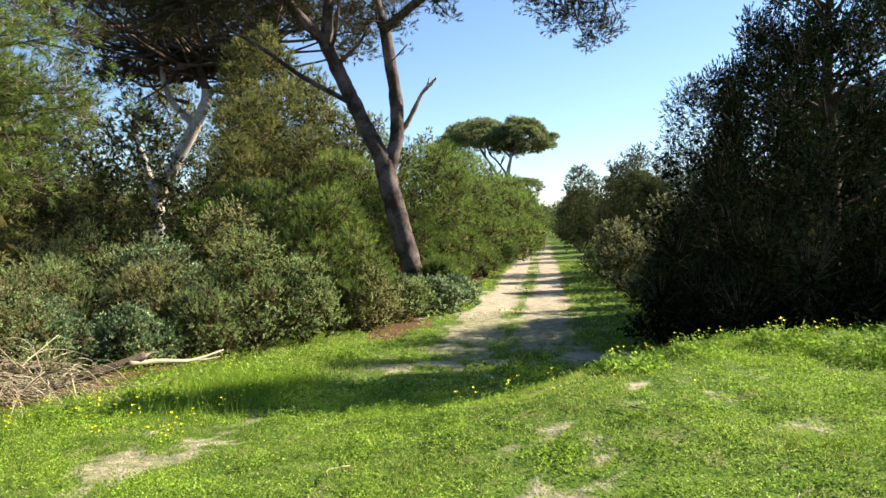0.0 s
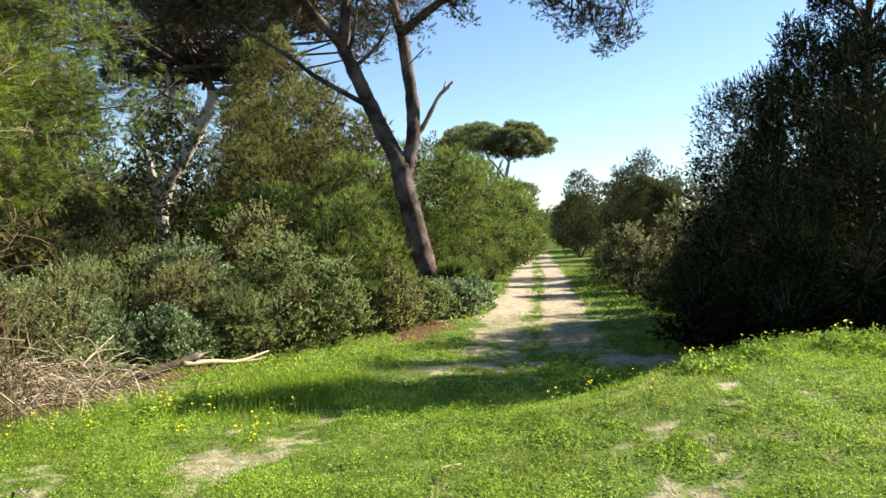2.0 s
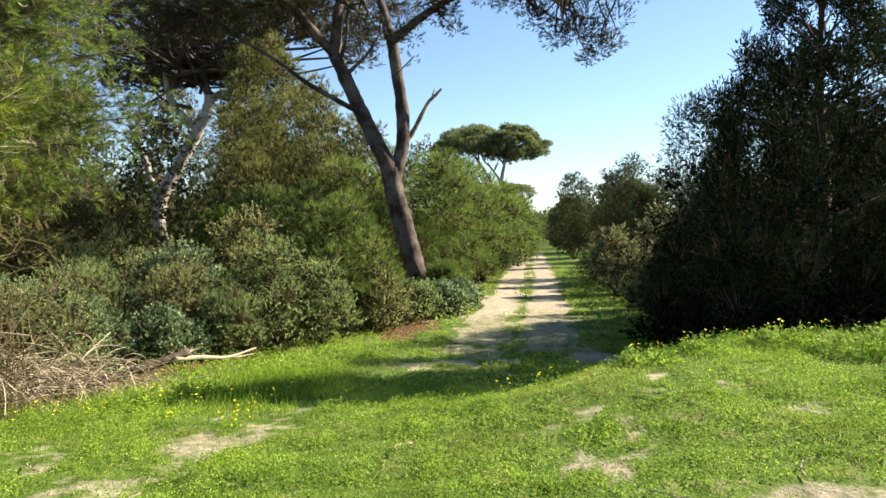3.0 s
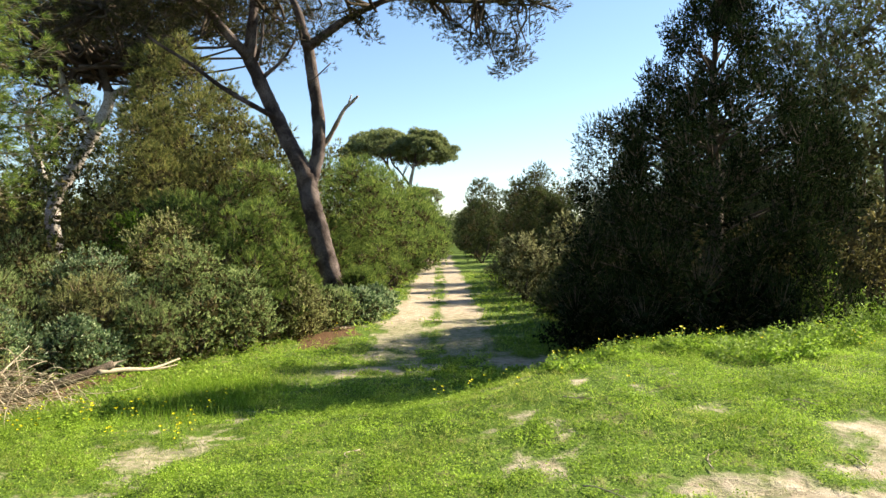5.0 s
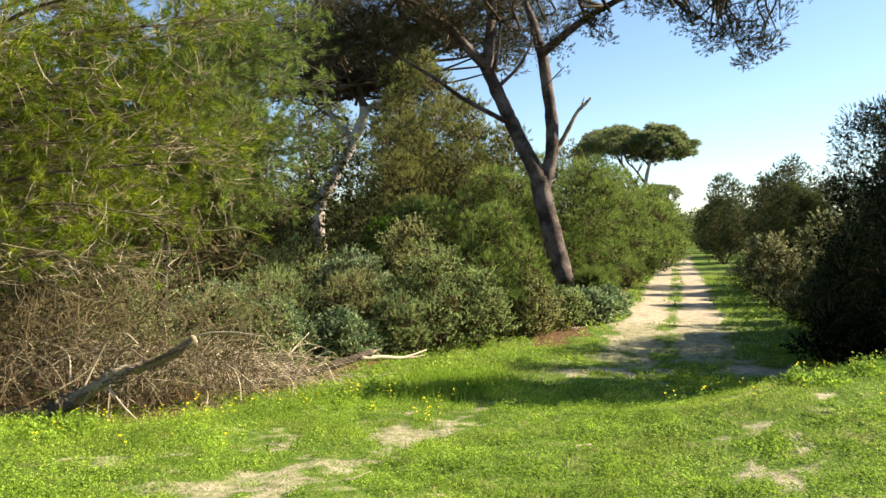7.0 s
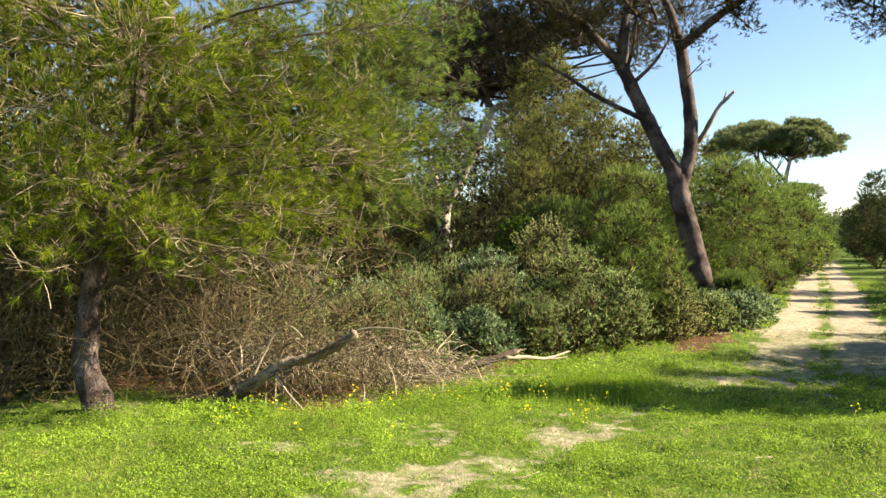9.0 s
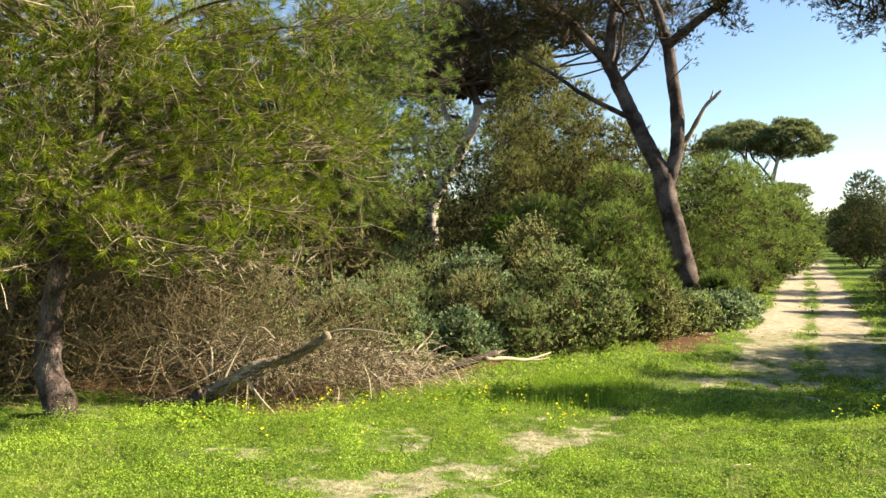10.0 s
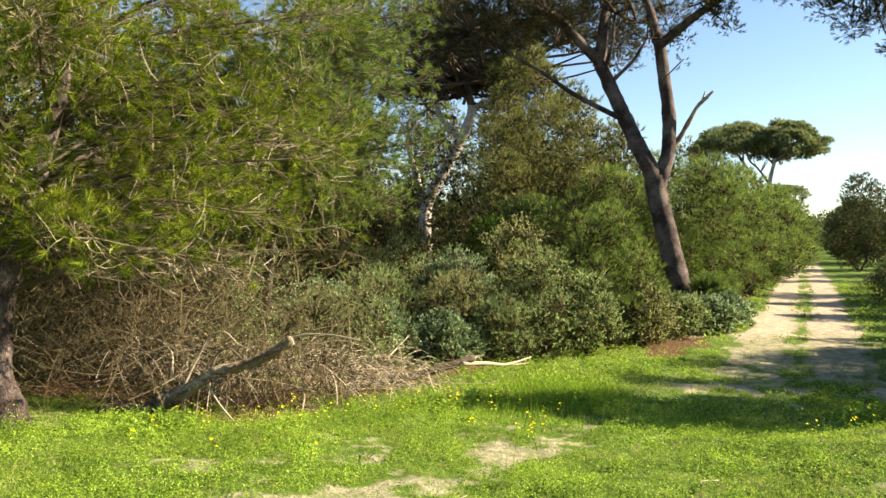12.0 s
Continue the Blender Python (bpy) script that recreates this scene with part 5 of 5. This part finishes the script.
def clover():
    """Low weeds: small domed clumps of leaves, with looser leaves between them."""
    rng = np.random.RandomState(61)
    g = Geo()
    for n, per, x0, x1, y0, y1, size, wide in ((13000, 34, -7.5, 6.5, 1.2, 7.6, 0.0118, 0.105), (8500, 11, -6, 9, 7.6, 15, 0.028, 0.13), (2500, 9, -1, 11, 15, 40, 0.06, 0.3)):
        x, y = spread(rng, n, x0, x1, y0, y1)
        lush = lushness(x, y)
        keep = rng.random(len(x)) < 0.05 + 2.6 * np.clip(lush - 0.39, 0, 1) / 0.4
        x, y, lush = x[keep], y[keep], lush[keep]
        m = len(x)
        r = wide * rng.uniform(0.5, 1.35, m)
        h = r * rng.uniform(0.55, 1.4, m) * (0.6 + 1.1 * np.clip(lush - 0.35, 0, 1)) * (1 + 0.6 * (x < -2.2) * sstep(2, 4, y))
        a, q = rng.uniform(0, 2 * np.pi, (m, per)), np.sqrt(rng.random((m, per)))
        px, py = x[:, None] + r[:, None] * q * np.cos(a), y[:, None] + r[:, None] * q * np.sin(a)
        pz = ground_z(px, py) + h[:, None] * (1 - q**2 * 0.85) * rng.uniform(0.35, 1.05, (m, per)) + 0.004
        p = np.stack([px, py, pz], -1).reshape(-1, 3)
        k = len(p)
        out = np.stack([np.cos(a), np.sin(a), np.zeros_like(a)], -1).reshape(-1, 3) * q.reshape(-1, 1)
        way = unit(out + np.stack([rng.normal(0, 0.7, k), rng.normal(0, 0.7, k), rng.normal(0.25, 0.5, k)], -1))
        needles(g, p, way, size * rng.uniform(0.8, 1.7, k), size * rng.uniform(0.8, 1.3, k), rng)
    x, y = spread(rng, 95000, -6.5, 6.0, 1.4, 8)
    k = len(x)
    p = np.stack([x, y, ground_z(x, y) + rng.uniform(0.004, 0.032, k)], -1)
    way = unit(np.stack([rng.normal(size=k), rng.normal(size=k), rng.normal(0.2, 0.5, k)], -1))
    needles(g, p, way, rng.uniform(0.012, 0.03, k), rng.uniform(0.007, 0.014, k), rng)
    ob = part("clover", g, M_CLOVER)
    tagged(ob, "low bright green clover and weeds covering the ground", "clover", kind="stuff")


def grass():
    rng = np.random.RandomState(62)
    g = Geo()
    for n, x0, x1, y0, y1, ln, wd in ((190000, -7.5, 6.5, 1.2, 7.5, 0.06, 0.0034), (50000, -6, 9, 7.5, 15, 0.10, 0.007), (30000, -2, 12, 15, 45, 0.14, 0.016)):
        x, y = spread(rng, n, x0, x1, y0, y1, 0.7)
        tall = 0.6 * vnoise(x, y, 1.1, 14) + 0.4 * vnoise(x, y, 0.2, 16)
        keep = rng.random(len(x)) < 0.1 + 2.4 * np.clip(tall - 0.32, 0, 1)
        x, y, tall = x[keep], y[keep], tall[keep]
        k = len(x)
        p = np.stack([x, y, ground_z(x, y) - 0.005], -1)
        way = unit(np.stack([rng.normal(0, 0.45, k), rng.normal(0, 0.45, k), np.ones(k)], -1))
        length = ln * rng.uniform(0.5, 1.3, k) * (0.5 + 1.1 * tall)
        length *= 1 + 0.9 * np.exp(-(((x + 2.4) / 0.9) ** 2 + ((y - 8.2) / 1.3) ** 2))
        needles(g, p, way, length * 0.6, wd, rng)
        bend = unit(way + np.stack([rng.normal(0, 0.6, k), rng.normal(0, 0.6, k), np.full(k, -0.25)], -1))
        needles(g, p + way * length[:, None] * 0.3, bend, length * 0.8, wd * 0.8, rng)
    ob = part("grass", g, M_GRASS)
    tagged(ob, "short fresh green grass on the trodden ground", "grass", kind="stuff")
    g = Geo()
    k = 7500
    x, y = rng.normal(-2.45, 0.45, k), rng.normal(8.2, 0.85, k)
    p = np.stack([x, y, ground_z(x, y) - 0.01], -1)
    way = unit(np.stack([rng.normal(0, 0.3, k), rng.normal(0, 0.3, k), np.ones(k)], -1))
    needles(g, p, way, rng.uniform(0.08, 0.24, k), 0.008, rng)
    ob = part("tall_grass", g, M_FRESH)
    tagged(ob, "tall bright green grass tuft beside the fallen branch", "grass", kind="stuff")


def flowers():
    rng = np.random.RandomState(63)
    first = thing("yellow_flower", (0, 0, 0), "small yellow wood-sorrel flower on a thin green stem", "flower", "yellow flowers")
    g = Geo()
    tube(g, [(0, 0, -0.02), (0.012, 0.004, 0.08), (0.004, 0.0, 0.20)], 0.0028, 0.0018, 5, 4)
    tube(g, [(0.008, 0.002, 0.13), (-0.02, 0.012, 0.15), (-0.035, 0.02, 0.145)], 0.0016, 0.0012, 4, 3)
    part("stem", g, M_STEM, first)
    g = Geo()
    for c, s in (((0.004, 0, 0.20), 1.0), ((-0.035, 0.02, 0.145), 0.75)):
        for k in range(5):
            a = k * 1.2566
            w = np.array([[math.cos(a), math.sin(a), 0.75]])
            leaves(g, np.array([c]), unit(w), 0.022 * s, 0.019 * s, rng, np.array([0, 0, 1.0]))
    part("blossom", g, M_PETAL, first, "bright yellow five-petalled blossom")
    spots = []
    for n, x0, x1, y0, y1 in ((58, -4.4, -2.0, 5.3, 7.4), (26, -5.6, -3.4, 3.6, 5.6), (34, 1.6, 3.6, 5.9, 6.9), (26, 3.6, 6.0, 5.6, 7.4), (10, 0.0, 2.0, 4.2, 6.0), (14, 5.2, 8.5, 7.4, 8.6), (10, -1.9, -0.6, 13.5, 17)):
        for _ in range(n):
            spots.append((rng.uniform(x0, x1), rng.uniform(y0, y1)))
    for k, (x, y) in enumerate(spots):
        s = rng.uniform(0.6, 1.15)
        m = Matrix.Translation((x, y, float(ground_z(x, y)))) @ Euler((rng.normal(0, 0.2), rng.normal(0, 0.2), rng.uniform(0, 6.28))).to_matrix().to_4x4()
        if k == 0:
            first.matrix_basis = m
        else:
            copy_thing(first, m).scale = (s, s, s)


def weeds():
    """Broad-leaved weed clumps on the bank."""
    for k, (x, y, r, h) in enumerate([(3.5, 5.7, 0.45, 0.26), (4.1, 5.9, 0.4, 0.3), (4.6, 6.6, 0.45, 0.3), (3.1, 6.3, 0.35, 0.22), (2.3, 6.2, 0.3, 0.18), (5.4, 6.9, 0.5, 0.35), (1.5, 5.6, 0.3, 0.14), (-3.1, 7.3, 0.4, 0.25), (-3.5, 6.5, 0.35, 0.22), (-2.3, 9.6, 0.4, 0.25), (-1.8, 11.2, 0.4, 0.25), (1.2, 7.9, 0.3, 0.3), (2.2, 8.5, 0.35, 0.3), (-5.6, 4.4, 0.4, 0.2), (6.6, 7.6, 0.5, 0.6), (6.1, 8.3, 0.4, 1.3)]):
        rng = np.random.RandomState(800 + k)
        z = float(ground_z(x, y))
        ob = thing("weed_clump", (x, y, z), "lush green broad-leaved weed clump in the grass", "weed", "weed clumps")
        n = int(600 * r)
        a, q = rng.uniform(0, 2 * np.pi, n), np.sqrt(rng.random(n)) * r
        p0 = np.stack([x + q * np.cos(a) * 0.7, y + q * np.sin(a) * 0.7, np.full(n, z - 0.02)], -1)
        tip = p0 + np.stack([np.cos(a) * r * 0.3, np.sin(a) * r * 0.3, h * (1.05 - (q / r) ** 2 * 0.7) * rng.uniform(0.4, 1.1, n)], -1) + rng.normal(0, 0.02, (n, 3))
        g = Geo()
        sticks(g, p0, tip, 0.0022, 0.0012)
        tagged(part("stem", g, M_STEM, ob), kind="stuff")
        g = Geo()
        for _ in range(4):
            s = rng.random((n, 1)) * 0.6
            way = unit(np.stack([rng.normal(size=n), rng.normal(size=n), rng.normal(0.35, 0.4, n)], -1))
            leaves(g, tip - (tip - p0) * s, way, rng.uniform(0.03, 0.07, n), rng.uniform(0.016, 0.03, n), rng, np.array([0, 0, 1.0]))
        tagged(part("leaf", g, M_CLOVER, ob), kind="stuff")


def ground_twigs():
    rng = np.random.RandomState(71)
    for k, (x, y) in enumerate([(1.6, 3.1), (2.6, 3.0), (2.9, 4.3), (0.7, 3.0), (-0.6, 4.3), (-3.4, 4.4), (-2.4, 3.4), (3.3, 3.4), (1.1, 4.6), (-1.7, 8.8)]):
        z = float(ground_z(x, y))
        ob = thing("fallen_twig", (x, y, z), "small pale bare twig lying on the grass", "twig", "fallen twigs")
        a, ln = rng.uniform(0, 6.28), rng.uniform(0.14, 0.4)
        d = np.array([math.cos(a), math.sin(a), 0.08])
        p = np.array([x, y, z + 0.025])
        g = Geo()
        tube(g, [p, p + d * ln * 0.5 + rng.normal(0, 0.03, 3) * [1, 1, 0.3], p + d * ln], 0.006, 0.003, 5, 4, 0.1, rng)
        tube(g, [p + d * ln * 0.45, p + d * ln * 0.7 + rng.normal(0, 0.05, 3) * [1, 1, 0.5], p + d * ln * 0.8 + rng.normal(0, 0.09, 3) * [1, 1, 0.4]], 0.004, 0.002, 5, 3, 0.1, rng)
        part("stick", g, M_TWIG_PALE, ob, smooth=True)


ground_twigs()
clover()
grass()
weeds()
flowers()
